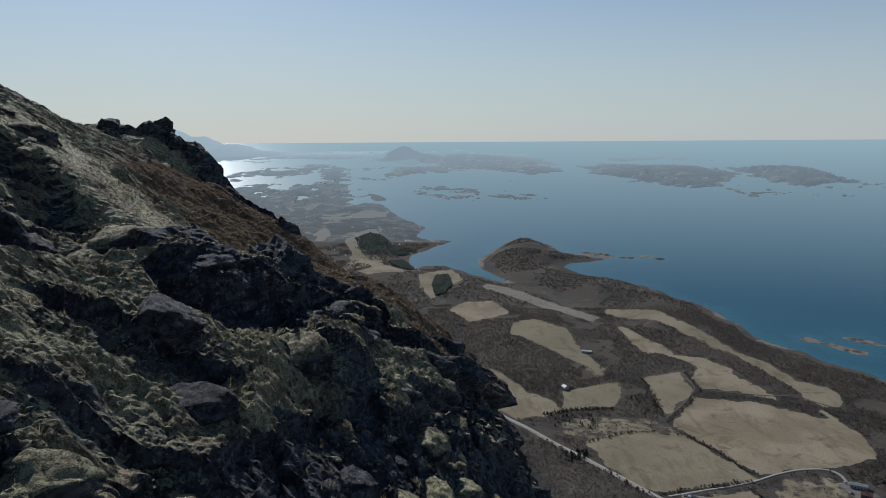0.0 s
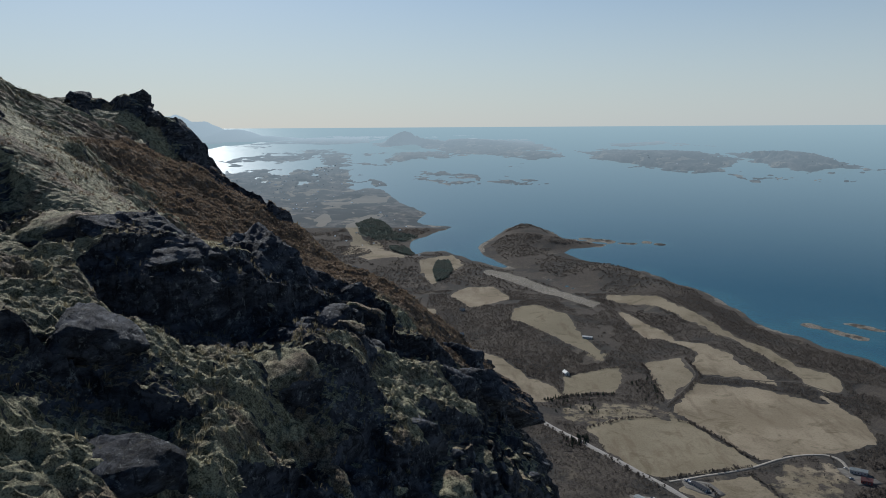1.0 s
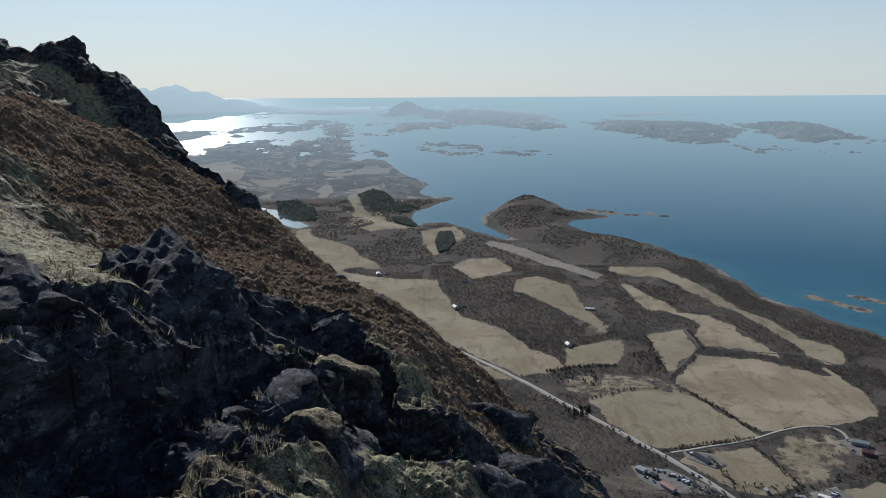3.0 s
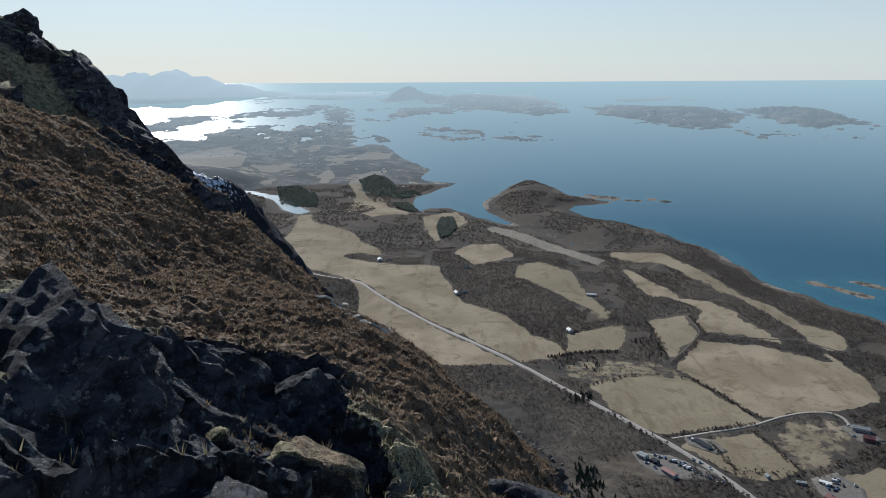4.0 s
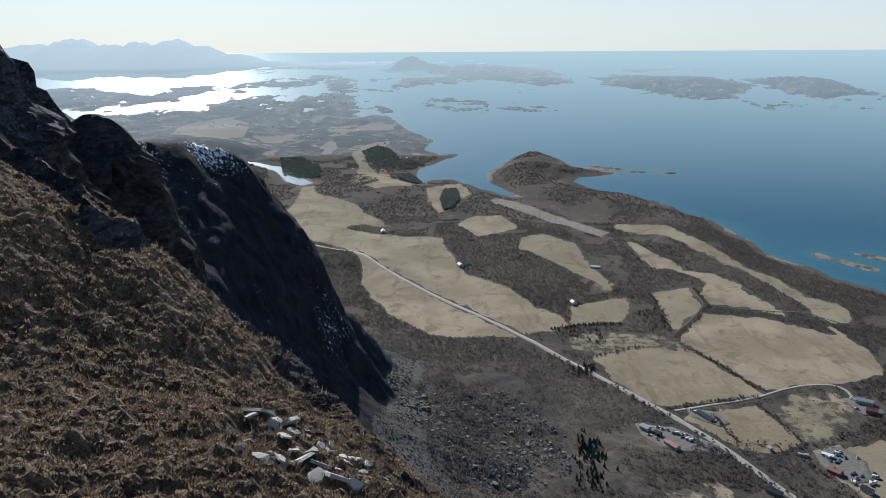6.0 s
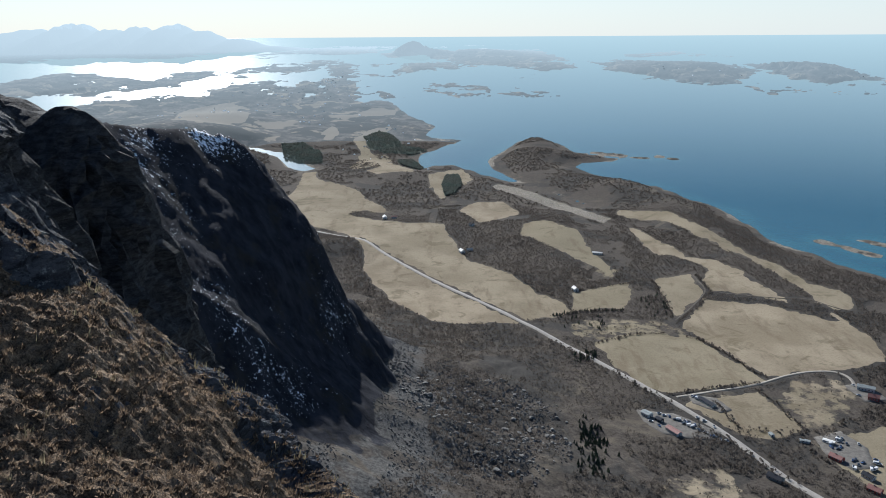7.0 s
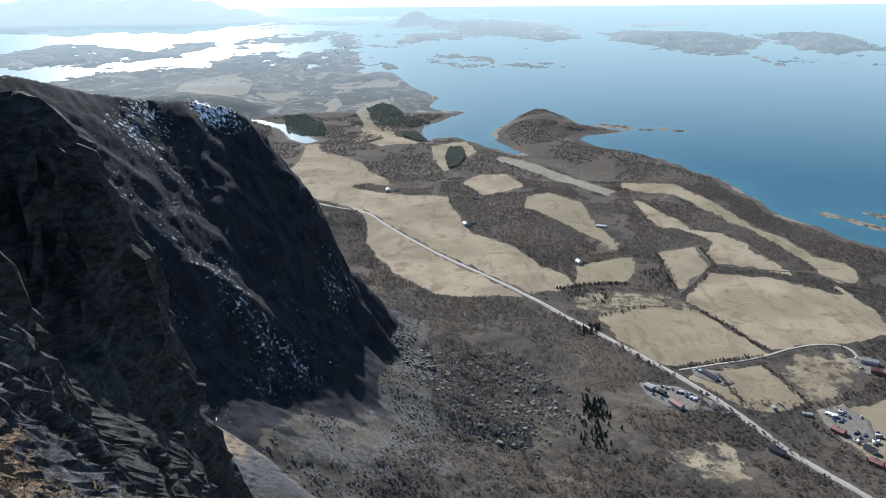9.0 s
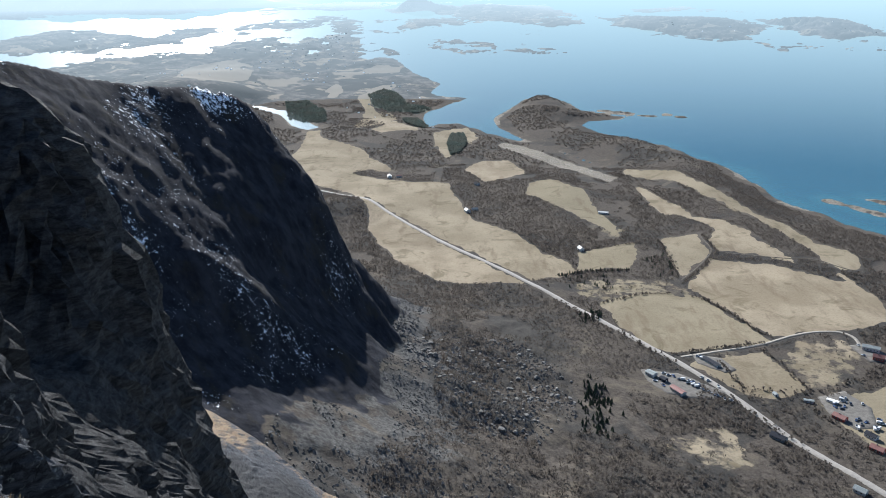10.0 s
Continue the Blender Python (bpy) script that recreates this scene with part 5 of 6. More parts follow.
def build_boulders():
    g = np.random.default_rng(51)
    masters = []
    for k in range(5):
        ob = part("boulder", boulder_mesh(g), MAT_BOULDER)
        tagged(ob, "angular grey boulder lying in brown hillside scrub", "boulder", "boulders on the hillside")
        masters.append(ob)
    p = np.array(BOULDERS, float)
    places = []
    while len(places) < 280:
        x, y = g.uniform(p[:, 0].min(), p[:, 0].max()), g.uniform(p[:, 1].min(), p[:, 1].max())
        if inside(BOULDERS, np.array([x]), np.array([y]))[0] > 0 and fbm(np.array([x / 40]), np.array([y / 40]), 3, 501)[0] > g.uniform(-0.5, 0.2):
            places.append((x, y, 0.9 + 2.2 * g.random() ** 3))
    places[:4] = [(-22, 690, 4.2), (-10, 686, 3.0), (48, 662, 3.6), (14, 672, 3.0)]
    roots = ground_at([q[0] for q in places], [q[1] for q in places])
    for k, ((x, y, r), root) in enumerate(zip(places, roots)):
        m = Matrix.Translation(root + np.array([0, 0, r * 0.25])) @ Matrix.Rotation(g.uniform(0, 6.28), 4, "Z")
        m = m @ Matrix.Diagonal((r * g.uniform(0.8, 1.3), r * g.uniform(0.8, 1.3), r, 1))
        if k < 5:
            masters[k].matrix_world = m
        else:
            t = copy_thing(masters[k % 5], Matrix.Identity(4))
            t.matrix_world = m
    # small stones of the scree and the hillside
    x, y, d = scatter(60000, 330, 900, 20, 53)
    field, spruce, edge, s, road = cover(x, y)
    inb = inside(BOULDERS, x, y)
    keep = ((s > 1.98) & (s < 2.3) & (fbm(x / 30, y / 60, 3, 502) > -0.15)) | ((inb > 0) & (rng.random(len(x)) < 0.8) & (fbm(x / 40, y / 40, 3, 501) > -0.05))
    x, y = x[keep], y[keep]
    root = ground_at(x, y)
    r = 0.35 + 1.1 * g.random(len(x)) ** 3 * (1 + 0.6 * (inside(BOULDERS, x, y) > 0))
    base = np.array([(1, 0, 0), (0, 1, 0), (-1, 0, 0), (0, -1, 0), (0, 0, 0.8), (0, 0, -0.5)], float)
    v = base[None] * r[:, None, None] * g.uniform(0.6, 1.3, (len(x), 6, 1)) + g.normal(0, 0.12, (len(x), 6, 3)) * r[:, None, None] + root[:, None, :]
    f = np.array([(0, 1, 4), (1, 2, 4), (2, 3, 4), (3, 0, 4), (1, 0, 5), (2, 1, 5), (3, 2, 5), (0, 3, 5)])
    f = (np.arange(len(x))[:, None, None] * 6 + f[None]).reshape(-1, 3)
    tagged(raw_mesh("scree", v.reshape(-1, 3), f, MAT_SCREE), "loose grey scree stones below the cliff", "scree", kind="stuff")


MAT_SCREE = make_stuff("scree_stones", (0.06, 0.058, 0.055), (0.165, 0.160, 0.152))
build_woods()
build_spruces()
build_boulders()

# ---- buildings, vehicles and yards ----


def house(x, y, turn, length, width, eaves, pitch, wall_mat, roof_mat, label, name="house", category="house", windows=3, chimney=False, annex=None):
    """A building with walls, a pitched roof, a door and windows."""
    length, width, eaves = length * 0.78, width * 0.8, eaves * 0.86
    root = new(name)
    root.empty_display_size = 1.0
    ridge = eaves + math.tan(radians(pitch)) * width / 2
    w, l = width / 2, length / 2
    bm = bmesh.new()
    prism(bm, [(-w, -1.2), (w, -1.2), (w, eaves), (0, ridge), (-w, eaves)], -l, l)
    part("wall", bm, wall_mat, root)
    for side in (-1, 1):
        bm = bmesh.new()
        o, t = 0.45, 0.22
        k = math.tan(radians(pitch))
        prism(bm, [(side * 0.0, ridge + 0.02), (side * (w + o), eaves - k * o + 0.02), (side * (w + o), eaves - k * o + t), (0, ridge + t)][::side], -l - 0.5, l + 0.5)
        bmesh.ops.recalc_face_normals(bm, faces=bm.faces)
        roof = part("roof", bm, roof_mat, root)
    for side in (-1, 1):
        for k in range(windows):
            yy = -l + (k + 0.5 + 0.25 * (side < 0)) * length / (windows + 0.5)
            bm = bmesh.new()
            box(bm, side * w - 0.05, side * w + 0.05, yy - 0.6, yy + 0.6, 0.9, 2.1)
            pane = part("window", bm, MAT_PANE, root)
            bm = bmesh.new()
            for a, b, c, d in ((yy - 0.75, yy - 0.6, 0.75, 2.25), (yy + 0.6, yy + 0.75, 0.75, 2.25), (yy - 0.6, yy + 0.6, 2.1, 2.25), (yy - 0.6, yy + 0.6, 0.75, 0.9)):
                box(bm, side * w - 0.08, side * w + 0.08, a, b, c, d)
            part("frame", bm, MAT_WHITE, pane)
    bm = bmesh.new()
    box(bm, -0.5, 0.5, -l - 0.06, -l + 0.06, 0.0, 2.1)
    part("door", bm, MAT_DARK if wall_mat is MAT_WHITE else MAT_WHITE, root)
    if chimney:
        bm = bmesh.new()
        box(bm, -0.4, 0.4, 0.6, 1.4, ridge - 0.6, ridge + 1.0)
        part("chimney", bm, MAT_BOULDER, root)
    root.matrix_world = Matrix.Translation(ground_at(x, y)[0] + np.array([0, 0, 0.25])) @ Matrix.Rotation(radians(turn), 4, "Z")
    tagged(root, label, category, "buildings by the road")
    return root


house(217, 703, 28, 21, 8, 3.6, 24, MAT_WHITE, MAT_RED, "long workshop with a weathered red roof beside the road", "workshop", "workshop", 5)
house(199, 738, 35, 13, 9, 4.0, 16, MAT_WHITE, MAT_GREY, "workshop hall with a pale sheet-metal roof", "workshop_hall", "workshop", 3)
house(209, 727, 35, 9, 7, 3.4, 20, MAT_DARK, MAT_DARK, "small dark shed beside the workshop", "shed", "shed", 1)
house(270, 767, 26, 27, 7.5, 2.8, 18, MAT_WHITE, MAT_DARK, "long low barn with a dark roof and white ends", "barn", "barn", 6)
house(284, 622, 40, 17, 9, 3.0, 30, MAT_GREY, MAT_DARK, "house with a black roof standing by the road", windows=3, chimney=True)
house(312, 701, 10, 6, 4.5, 2.6, 25, MAT_WHITE, MAT_GREY, "small pale shed at the edge of a field", "shed", "shed", 1)
house(455, 800, 60, 22, 10, 4.5, 22, MAT_WHITE, MAT_GREY, "farm barn with white walls and a grey roof", "barn", "barn", 5)
house(452, 778, 60, 14, 9, 4.2, 34, MAT_BARN, MAT_RED, "red farmhouse with a red roof", windows=3, chimney=True)
house(363, 690, 50, 13, 5, 2.6, 12, MAT_WHITE, MAT_WHITE, "white caravan-like hut among parked vehicles", "hut", "hut", 2)
house(356, 660, 35, 15, 9, 3.2, 30, MAT_BARN, MAT_RED, "red cottage beside the scrapyard", "cottage", "cottage", 3, True)
house(369, 628, 30, 13, 8, 3.2, 32, MAT_WHITE, MAT_DARK, "white cottage with a dark roof", "cottage", "cottage", 3, True)
house(363, 606, 38, 14, 9, 3.4, 32, MAT_BARN, MAT_RED, "red cottage near the road", "cottage", "cottage", 3, True)
house(340, 690, 70, 11, 4, 2.4, 14, MAT_WHITE, MAT_GREY, "narrow white hut at the field corner", "hut", "hut", 2)
house(318, 545, 38, 12, 8, 3.2, 30, MAT_WHITE, MAT_GREY, "pale cottage below the hillside", "cottage", "cottage", 2)
house(188, 1146, 15, 14, 9, 4.4, 36, MAT_WHITE, MAT_WHITE, "white farmhouse among the fields", "farmhouse", "house", 3, True)
house(256, 1334, 70, 22, 8, 3.2, 25, MAT_WHITE, MAT_WHITE, "long white farm building in the woods", "farm_building", "barn", 4)
house(16, 1366, 20, 17, 10, 4.6, 36, MAT_WHITE, MAT_WHITE, "white farmhouse at the wood edge", "farmhouse", "house", 3, True)
house(30, 1378, 110, 14, 9, 3.6, 30, MAT_WHITE, MAT_GREY, "white outbuilding at the wood edge", "outbuilding", "barn", 3)
house(-148, 1634, 10, 20, 11, 5.0, 36, MAT_WHITE, MAT_WHITE, "white farmhouse on the plain", "farmhouse", "house", 3, True)
house(-128, 1640, 95, 15, 9, 3.8, 30, MAT_WHITE, MAT_RED, "white outbuilding with a red roof on the plain", "outbuilding", "barn", 3)
house(38, 1560, 40, 13, 9, 4.4, 36, MAT_WHITE, MAT_DARK, "white house in a wooded hollow", windows=3, chimney=True)


def make_car(paint, label, name="parked_car", van=False):
    car = new(name)
    car.empty_display_size = 0.5
    bm = bmesh.new()
    top = 2.2 if van else 0.95
    prism(bm, [(-2.1, 0.35), (2.1, 0.35), (2.15, 0.8), (1.9, top if van else 0.92), (-2.0, top), (-2.15, 0.9)], -0.88, 0.88)
    bmesh.ops.bevel(bm, geom=bm.edges[:], offset=0.06, segments=1, affect="EDGES")
    part("body", bm, paint, car)
    if not van:
        bm = bmesh.new()
        prism(bm, [(-1.7, 0.94), (1.0, 0.94), (0.35, 1.45), (-1.3, 1.47)], -0.78, 0.78)
        part("cabin", bm, MAT_PANE, car)
    for wx in (-1.3, 1.3):
        for wy in (-0.8, 0.8):
            bm = bmesh.new()
            bmesh.ops.create_cone(bm, cap_ends=True, segments=10, radius1=0.33, radius2=0.33, depth=0.22, matrix=Matrix.Translation((wx, wy, 0.33)) @ Matrix.Rotation(math.pi / 2, 4, "X"))
            part("wheel", bm, MAT_TYRE, car)
    return tagged(car, label, "car", "vehicles parked in the yards")


CAR_MASTERS = [make_car(MAT_CARS[0], "white car parked on a gravel yard"), make_car(MAT_CARS[1], "silver car parked on a gravel yard"),
               make_car(MAT_CARS[2], "blue car parked on a gravel yard"), make_car(MAT_CARS[3], "dark car parked on a gravel yard"),
               make_car(MAT_CARS[0], "white van parked on a gravel yard", "parked_van", True)]
_g = np.random.default_rng(71)
CAR_SPOTS = [(213 + 4.2 * k + _g.normal(0, 1), 742 - 3.0 * k + _g.normal(0, 2)) for k in range(8)]
CAR_SPOTS += [(232 + 4 * k + _g.normal(0, 1), 722 - 4.5 * k + _g.normal(0, 1.5)) for k in range(9)]
CAR_SPOTS += [(_g.uniform(358, 392), _g.uniform(640, 700)) for k in range(26)]
CAR_SPOTS += [(262 + _g.normal(0, 3), 782 + _g.normal(0, 3)) for k in range(4)] + [(200, 725), (206, 716), (440, 786), (446, 810)]
CAR_SPOTS += [(250, 735), (255, 728), (261, 716)]
for _k, (_x, _y) in enumerate(CAR_SPOTS):
    _m = Matrix.Translation(ground_at(_x, _y)[0] + np.array([0, 0, 0.45])) @ Matrix.Rotation(_g.uniform(0, 6.28), 4, "Z") @ Matrix.Scale(1.15, 4)
    _kind = int(_g.choice([0, 0, 0, 1, 2, 3, 4, 4]))
    if _k < 5:
        CAR_MASTERS[_k].matrix_world = _m
    else:
        copy_thing(CAR_MASTERS[_kind], Matrix.Identity(4)).matrix_world = _m


def yard(points, label):
    """A patch of gravel draped on the ground."""
    p = np.array(points, float)
    centre = p.mean(axis=0)
    rings = []
    n = len(points) * 6
    t = np.linspace(0, len(points), n, endpoint=False)
    loop = np.vstack([p, p[:1]])
    edge = np.stack([np.interp(t, np.arange(len(points) + 1), loop[:, k]) for k in (0, 1)], -1)
    edge = edge + 1.2 * np.stack([fbm(edge[:, 0] / 6, edge[:, 1] / 6, 2, 601), fbm(edge[:, 0] / 6, edge[:, 1] / 6, 2, 602)], -1)
    edge = np.vstack([edge, edge[:1]])
    for f in (0.02, 0.25, 0.5, 0.75, 0.97, 1.0):
        q = centre + (edge - centre) * f
        r = ground_at(q[:, 0], q[:, 1])
        r[:, 2] += 0.4 if f < 1 else -0.6
        rings.append(r)
    ob = sheet("pavement", np.stack(rings), MAT_YARD)
    tagged(ob, label, "yard", kind="structure")


yard([(190, 752), (228, 745), (266, 705), (255, 690), (225, 692), (205, 700), (192, 725)], "pale gravel yard round the workshops")
yard([(255, 790), (285, 778), (292, 752), (278, 745), (255, 768)], "gravel yard beside the long barn")
yard([(352, 700), (385, 712), (396, 680), (385, 645), (362, 640), (350, 668)], "gravel scrapyard with parked vehicles")
yard([(436, 812), (462, 815), (468, 775), (440, 772)], "gravel farmyard between barn and farmhouse")


def build_town():
    """The little town on the far shore: houses a few pixels across."""
    g = np.random.default_rng(81)
    places = [(g.normal(-1050, 170), g.normal(7200, 1500)) for _ in range(150)] + [(g.uniform(-1500, -350), g.uniform(3300, 5600)) for _ in range(90)]
    places += [(g.uniform(2000, 4200), g.uniform(7000, 9500)) for _ in range(25)] + [(g.uniform(-500, 0), g.uniform(2300, 3800)) for _ in range(24)]
    px, py = np.array([p[0] for p in places]), np.array([p[1] for p in places])
    high = land_height(px, py)[0]
    root = bowl(px, py, high)
    ok = high > 3
    faces = np.array([(0, 1, 5, 4), (1, 2, 6, 5), (2, 3, 7, 6), (3, 0, 4, 7), (4, 5, 9, 8), (6, 7, 8, 9), (4, 8, 7, 7), (5, 6, 9, 9)])
    vs, fs, k = [], [], 0
    for r, x, y in zip(root[ok], px[ok], py[ok]):
        s = g.uniform(0.3, 0.7) * np.interp(math.hypot(x, y), [2000, 7000], [0.8, 0.65])
        l, w, h, e = 8 * s, 5 * s, 5 * s, 3 * s
        a = g.uniform(0, 3.14)
        c, q = math.cos(a), math.sin(a)
        box_ = np.array([(-l, -w, -2), (l, -w, -2), (l, w, -2), (-l, w, -2), (-l, -w, h), (l, -w, h), (l, w, h), (-l, w, h), (-l, 0, h + e), (l, 0, h + e)])
        vs.append(np.stack([box_[:, 0] * c - box_[:, 1] * q, box_[:, 0] * q + box_[:, 1] * c, box_[:, 2]], -1) + r)
        tri = []
        for f in faces:
            tri.append((f[0], f[1], f[2]))
            if f[2] != f[3]:
                tri.append((f[0], f[2], f[3]))
        fs.append(np.array(tri) + k)
        k += 10
    v = np.concatenate(vs)
    pale = np.repeat(g.uniform(0.45, 0.75, len(vs)), 10)
    # the houses share the painted haze glow; the snow value only whitens them
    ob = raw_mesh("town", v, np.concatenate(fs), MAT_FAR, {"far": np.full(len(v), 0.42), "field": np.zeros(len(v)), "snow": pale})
    tagged(ob, "small pale houses of a far town on the shore", "town", kind="stuff")


build_town()

# ---- small things on the ridge ----
from mathutils.bvhtree import BVHTree
_ridge = bpy.data.objects["ridge"].data
_v = np.empty(len(_ridge.vertices) * 3, np.float32)
_ridge.vertices.foreach_get("co", _v)
_f = np.empty(len(_ridge.loops), np.int32)
_ridge.loops.foreach_get("vertex_index", _f)
RIDGE_TREE = BVHTree.FromPolygons(_v.reshape(-1, 3).tolist(), _f.reshape(-1, 4).tolist())


def on_ridge(x, y):
    hit, normal, _, _ = RIDGE_TREE.ray_cast(Vector((x, y, 420)), Vector((0, 0, -1)))
    return hit, normal


def tufts(name, material, label, category, count, xr, yr, seed, chooser, size, blades, lean, wide=0.08):
    """Grass or heather as many small pointed blades, rooted on the ridge."""
    g = np.random.default_rng(seed)
    x, y = g.uniform(*xr, count), g.uniform(*yr, count)
    want = chooser(x, y, g)
    roots = [hit for hit, normal in map(on_ridge, x[want], y[want]) if hit is not None and normal.z > 0.62]
    base = np.array(roots)[:, None, None, :]
    n = len(roots)
    h = size * g.uniform(0.5, 1.3, (n, 1))
    a = g.uniform(0, 6.283, (n, blades))
    out = g.uniform(0.2, 1.0, (n, blades)) * lean * h
    b = a + 1.5 + g.uniform(-0.6, 0.6, (n, blades))
    w = h * wide * g.uniform(0.6, 1.4, (n, blades))
    tip = np.stack([np.cos(a) * out, np.sin(a) * out, h * g.uniform(0.6, 1.1, (n, blades))], -1)
    foot = np.stack([np.cos(a) * out * 0.15, np.sin(a) * out * 0.15, np.full((n, blades), -0.02)], -1)
    side = np.stack([np.cos(b) * w, np.sin(b) * w, 0 * w], -1)
    v = (np.stack([foot - side, foot + side, tip], 2) + base).reshape(-1, 3)
    tagged(raw_mesh(name, v, np.arange(len(v)).reshape(-1, 3), material), label, category, kind="stuff")


def heathy(x, y):
    return step(21.5, 23.5, y + 0.25 * x + 0.9 * fbm(x / 2, y / 2, 2, 140)) * step(30.5, 27.5, y)


tufts("dry_grass", MAT_GRASS, "bleached dry grass tufts on the ridge", "grass", 16000, (-11, 3.0), (9, 31), 91,
      lambda x, y, g: (fbm(x / 1.2, y / 1.2, 3, 611) > 0.02) & (g.random(len(x)) > 0.75 * heathy(x, y)), 0.075, 6, 1.0)
tufts("heather", MAT_HEATHER, "brown winter heather covering the ridge shoulder", "heather", 42000, (-7.0, 2.0), (20.5, 31), 92,
      lambda x, y, g: g.random(len(x)) < 0.1 + 0.9 * heathy(x, y), 0.030, 9, 2.0, 0.36)


def rock_mesh(g, subdivisions, bare):
    """A weathered, layered block about one metre in half width."""
    bm = bmesh.new()
    bmesh.ops.create_icosphere(bm, subdivisions=subdivisions, radius=1.0)
    cuts = [(Vector(g.normal(0, 1, 3)).normalized(), g.uniform(0.50, 0.85)) for _ in range(11)]
    cuts.append((Vector((g.normal(0, 0.15), g.normal(0, 0.15), 1)).normalized(), g.uniform(0.62, 0.8)))
    grain = Vector((0.35, 0.75, 0.55)).normalized()
    shift = Vector(g.uniform(-50, 50, 3))
    for v in bm.verts:
        p = v.co.copy()
        for n, d in cuts:
            over = p.dot(n) - d
            if over > 0:
                p -= n * over * 0.88
        q = p + shift
        layer = p.dot(grain) * 7 + 1.2 * noise.noise(q * 1.7)
        groove = abs(layer - math.floor(layer) - 0.5) * 2
        bulge = 0.15 * noise.noise(q * 1.9) + 0.11 * noise.noise(q * 4.3) + 0.06 * noise.noise(q * 9.5) + 0.03 * noise.noise(q * 21)
        v.co = p * (1 + bulge + 0.035 * groove - 0.05 * max(0.0, 0.25 - abs(noise.noise(q * 2.6))) * 4)
    me = bpy.data.meshes.new("outcrop")
    bm.to_mesh(me)
    bm.free()
    me.polygons.foreach_set("use_smooth", np.full(len(me.polygons), subdivisions < 5))
    for key, value in (("rock", 0.70 if bare else 0.20), ("heath", 0.1), ("flank_shade", 0.0)):
        a = me.attributes.new(key, "FLOAT", "POINT")
        a.data.foreach_set("value", np.full(len(me.vertices), value, np.float32))
    me.materials.append(MAT_RIDGE)
    return me


def build_outcrops():
    """Blocks of rock that come through the turf of the ridge."""
    g = np.random.default_rng(97)
    large = [rock_mesh(g, 5, True) for _ in range(3)]
    bare = [rock_mesh(g, 4, True) for _ in range(4)]
    mossy = [rock_mesh(g, 4, False) for _ in range(6)]
    small = [rock_mesh(g, 3, k % 3 == 0) for k in range(6)]
    # x, y, half widths across, along and up, turn, bare or not
    placed = [(-2.75, 18.6, 0.95, 1.25, 0.80, 20, 1), (-1.65, 19.5, 0.95, 1.15, 0.70, -15, 1), (-1.35, 21.3, 0.80, 1.25, 0.62, 25, 1), (-0.75, 19.6, 0.60, 0.85, 0.55, 10, 1),
              (-0.75, 21.9, 0.50, 0.75, 0.50, 0, 1), (1.35, 22.3, 0.60, 0.80, 0.55, 10, 1), (1.65, 20.9, 0.50, 0.70, 0.50, 30, 1), (0.75, 17.4, 0.45, 0.60, 0.40, 0, 1),
              (-0.9, 16.5, 0.55, 0.55, 0.40, 0, 0), (-2.6, 15.4, 0.65, 0.60, 0.45, 15, 1), (-1.7, 13.7, 0.60, 0.55, 0.40, -10, 1), (-4.6, 19.0, 0.8, 0.9, 0.6, 40, 0),
              (-9.2, 32.9, 0.75, 0.6, 0.8, 10, 1), (-8.3, 32.6, 0.55, 0.6, 0.75, 40, 1), (-7.7, 33.1, 0.5, 0.6, 0.6, -20, 1), (-10.6, 32.7, 0.7, 0.6, 0.6, 25, 1),
              (-7.2, 32.2, 0.4, 0.5, 0.4, 0, 1), (-11.6, 32.4, 0.5, 0.5, 0.45, 60, 1)]
    spots = [(x, y, rx, ry, rz, turn, large[k % 3] if b and rx > 0.7 else (bare if b else mossy)[k % 4]) for k, (x, y, rx, ry, rz, turn, b) in enumerate(placed)]
    taken = [(x, y, rx) for x, y, rx, *_ in spots] + [(0.02, 12.55, 0.6), (0.3, 11.8, 0.5)]      # clear of the old snow
    tx, ty, tr = g.uniform(-9.5, 2.6, 6000), g.uniform(10.3, 30.5, 6000), 0.09 + 0.52 * g.random(6000) ** 2.6
    heath, out = rockiness(tx, ty)
    fits = (out > g.uniform(-0.15, 0.3, 6000)) & (heath < 0.5)
    for x, y, r in zip(tx[fits], ty[fits], tr[fits]):
        if len(spots) > 290:
            break
        if any(math.hypot(x - a, y - b) < 0.75 * (r + c) for a, b, c in taken):
            continue
        taken.append((x, y, r))
        spots.append((x, y, r * g.uniform(0.9, 1.4), r * g.uniform(0.8, 1.2), r * g.uniform(0.6, 0.9), g.normal(15, 25), small[int(g.integers(6))] if r < 0.2 else mossy[int(g.integers(6))] if g.random() < 0.7 else bare[int(g.integers(4))]))
    ridge = bpy.data.objects["ridge"]
    for x, y, rx, ry, rz, turn, mesh in spots:
        hit, normal = on_ridge(x, y)
        if hit is None or normal.z < 0.25:
            continue
        ob = new("outcrop", mesh)
        ob.parent = ridge
        lean = (normal + Vector((0, 0, 1.2)) if mesh not in large else normal + Vector((0.25, -0.75, 0.3))).normalized()
        ob.matrix_world = (Matrix.Translation(hit - lean * rz * (0.62 if mesh in large else 0.34)) @ lean.to_track_quat("Z", "Y").to_matrix().to_4x4()
                           @ Matrix.Rotation(radians(turn), 4, "Z") @ Matrix.Diagonal((rx, ry, rz, 1)))


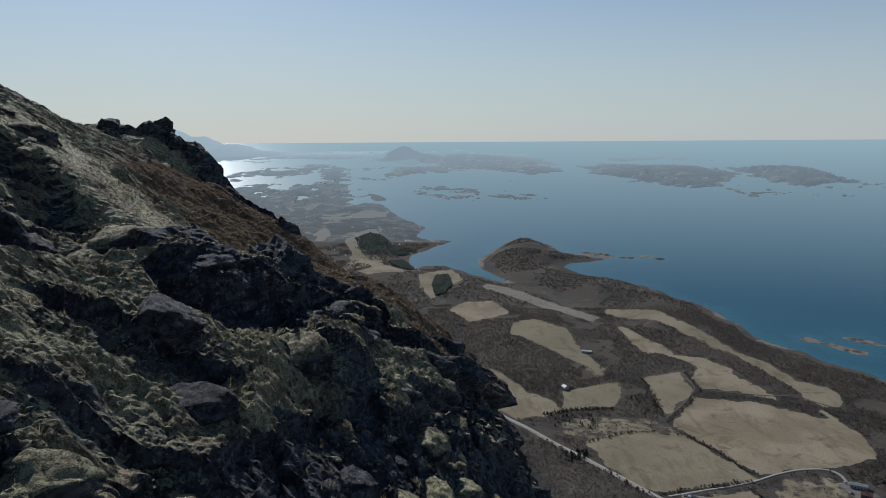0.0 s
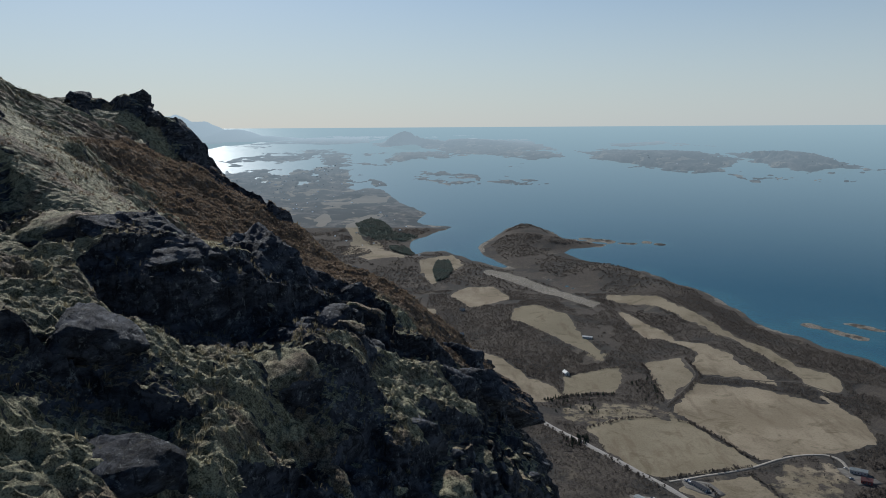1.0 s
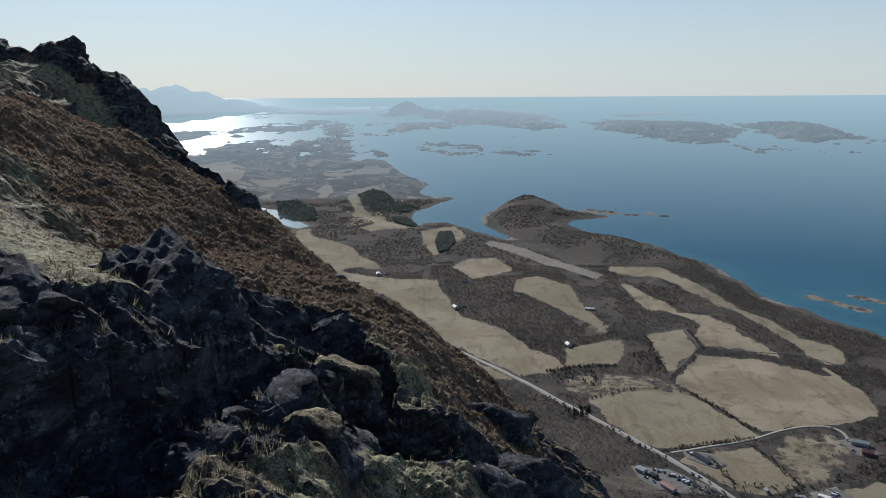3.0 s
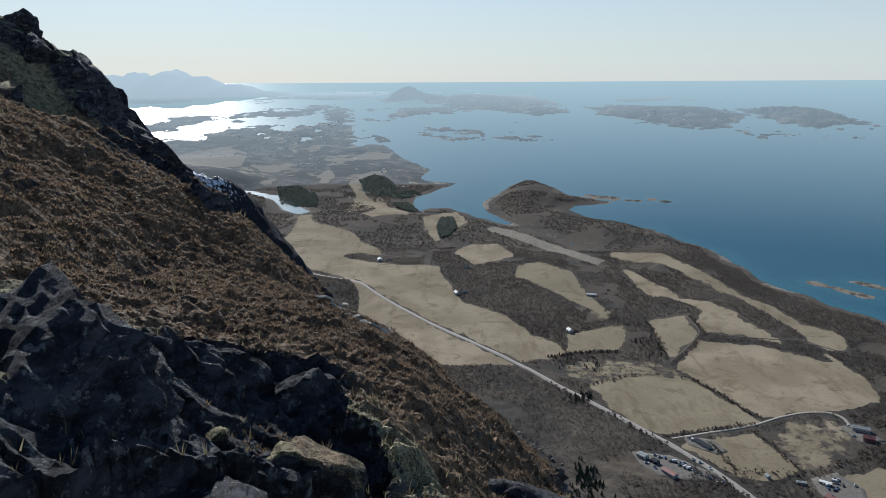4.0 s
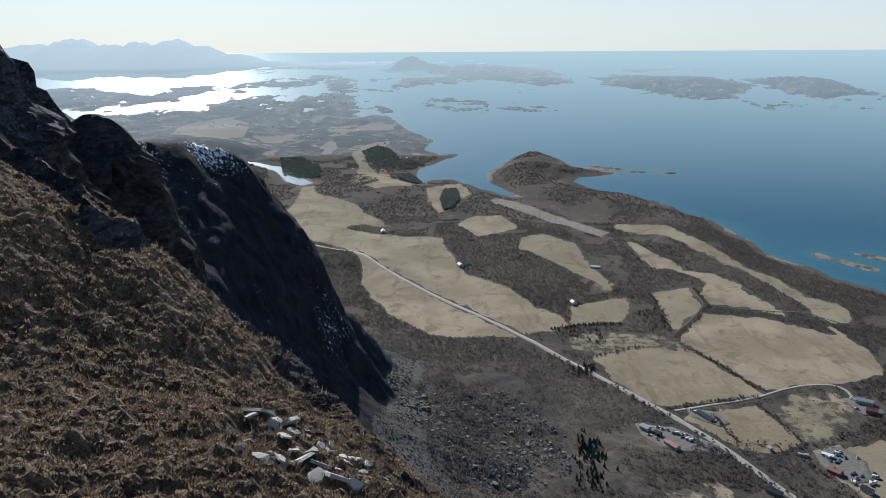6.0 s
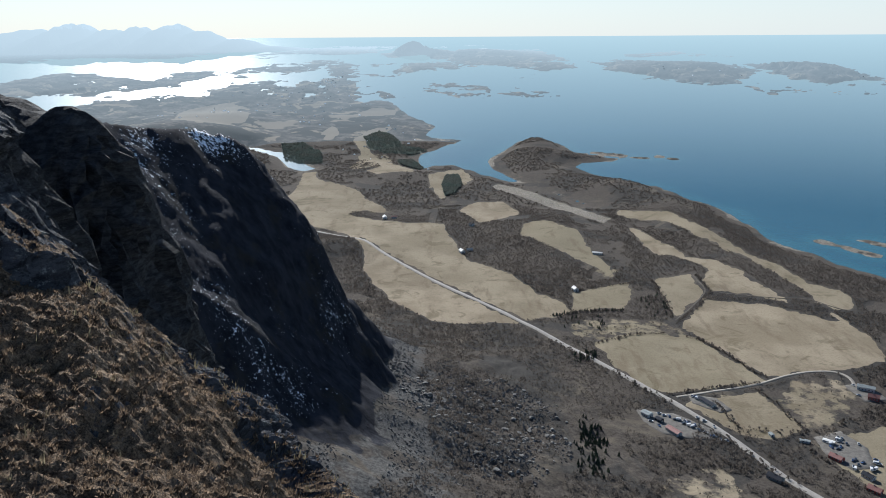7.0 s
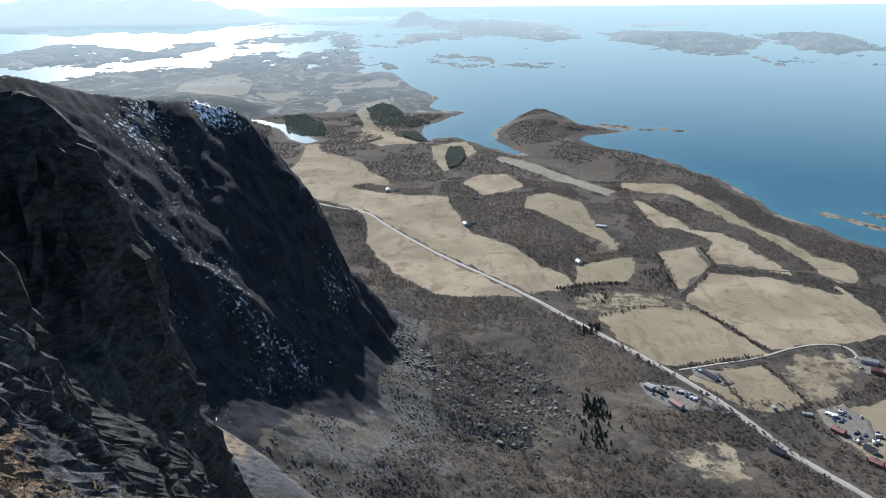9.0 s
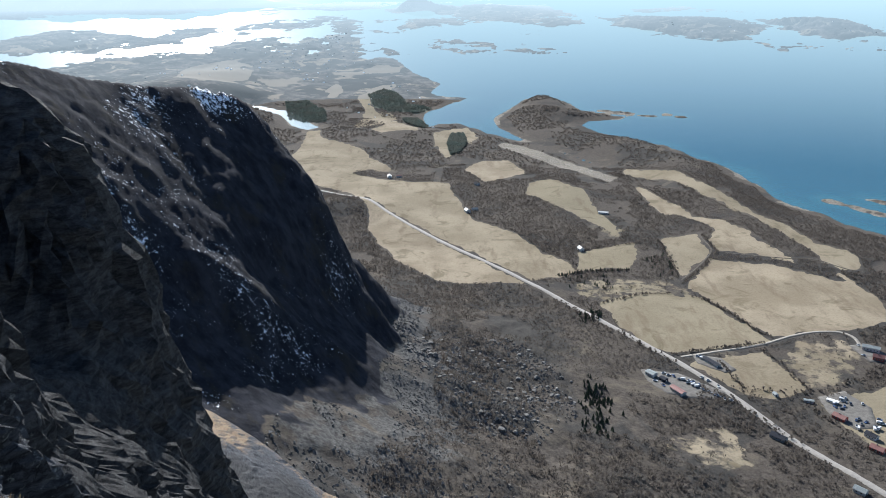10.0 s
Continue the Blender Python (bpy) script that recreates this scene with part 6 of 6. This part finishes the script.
def slab_mesh(g):
    """A broken flat stone with five to seven straight sides."""
    bm = bmesh.new()
    n = int(g.integers(5, 8))
    ring = [(math.cos(a) * r, math.sin(a) * r) for a, r in zip(np.linspace(0, 6.283, n, endpoint=False) + g.uniform(-0.35, 0.35, n), g.uniform(0.7, 1.15, n))]
    low = [bm.verts.new((x * 1.05, y * 1.05, -0.6)) for x, y in ring]
    top = [bm.verts.new((x * g.uniform(0.85, 0.98), y * g.uniform(0.85, 0.98), 0.6 + g.uniform(-0.2, 0.2))) for x, y in ring]
    bm.faces.new(low[::-1])
    middle = bm.verts.new((0, 0, 0.65))
    for i in range(n):
        j = (i + 1) % n
        bm.faces.new((low[i], low[j], top[j], top[i]))
        bm.faces.new((top[i], top[j], middle))
    bmesh.ops.bevel(bm, geom=bm.edges[:], offset=0.05, segments=1, affect="EDGES")
    return bm


def build_slabs():
    """Loose pale slabs at the lip of the ridge."""
    g = np.random.default_rng(95)
    spots = [(-1.05, 25.85, 0.14), (-0.85, 25.95, 0.16), (-0.60, 25.15, 0.13), (-0.42, 25.22, 0.11), (-0.30, 25.05, 0.12)]
    spots += [(g.uniform(-1.1, 0.1), g.uniform(24.8, 26.0), g.uniform(0.03, 0.08)) for _ in range(48)]
    for x, y, r in spots:
        hit, normal = on_ridge(x, y)
        if hit is None:
            continue
        bm = slab_mesh(g)
        ob = part("stone_slab", bm, MAT_SLAB)
        ob.matrix_world = (Matrix.Translation(hit + Vector((0, 0, r * 0.12))) @ normal.to_track_quat("Z", "Y").to_matrix().to_4x4()
                           @ Matrix.Rotation(g.uniform(0, 6.28), 4, "Z") @ Matrix.Diagonal((r * 1.3, r * g.uniform(0.7, 1.0), r * 0.2, 1)))
        tagged(ob, "pale broken stone slab lying on heather", "stone", "loose slabs on the ridge")


def build_snow_patch():
    """Old snow left in a crack of the ridge."""
    for cx, cy, rx, ry in ((0.02, 12.55, 0.17, 0.34),):
        n, rings = 26, []
        spots = [(cx + rx * i, cy + ry * j) for i in (-1, 0, 1) for j in (-1, 0, 1)]
        hits = np.array([on_ridge(*p)[0] for p in spots])
        m = np.c_[hits[:, 0] - cx, hits[:, 1] - cy, np.ones(9)]
        fit = np.linalg.lstsq(m, hits[:, 2], rcond=None)[0]
        for f in (0.02, 0.35, 0.7, 0.95, 1.08):
            row = []
            for k in range(n + 1):
                a = 2 * math.pi * k / n
                wob = 1 + 0.22 * math.sin(3 * a + 1) + 0.10 * math.sin(7 * a)
                x, y = rx * f * wob * math.cos(a), ry * f * wob * math.sin(a)
                row.append((cx + x, cy + y, fit[0] * x + fit[1] * y + fit[2] + 0.16 * (1 - f ** 3) + (0.0 if f < 1 else -0.15)))
            rings.append(row)
        ob = sheet("snow_patch", np.array(rings), MAT_SNOW)
        tagged(ob, "small patch of old snow in a rock crack", "snow", kind="structure")


build_outcrops()
build_slabs()
build_snow_patch()
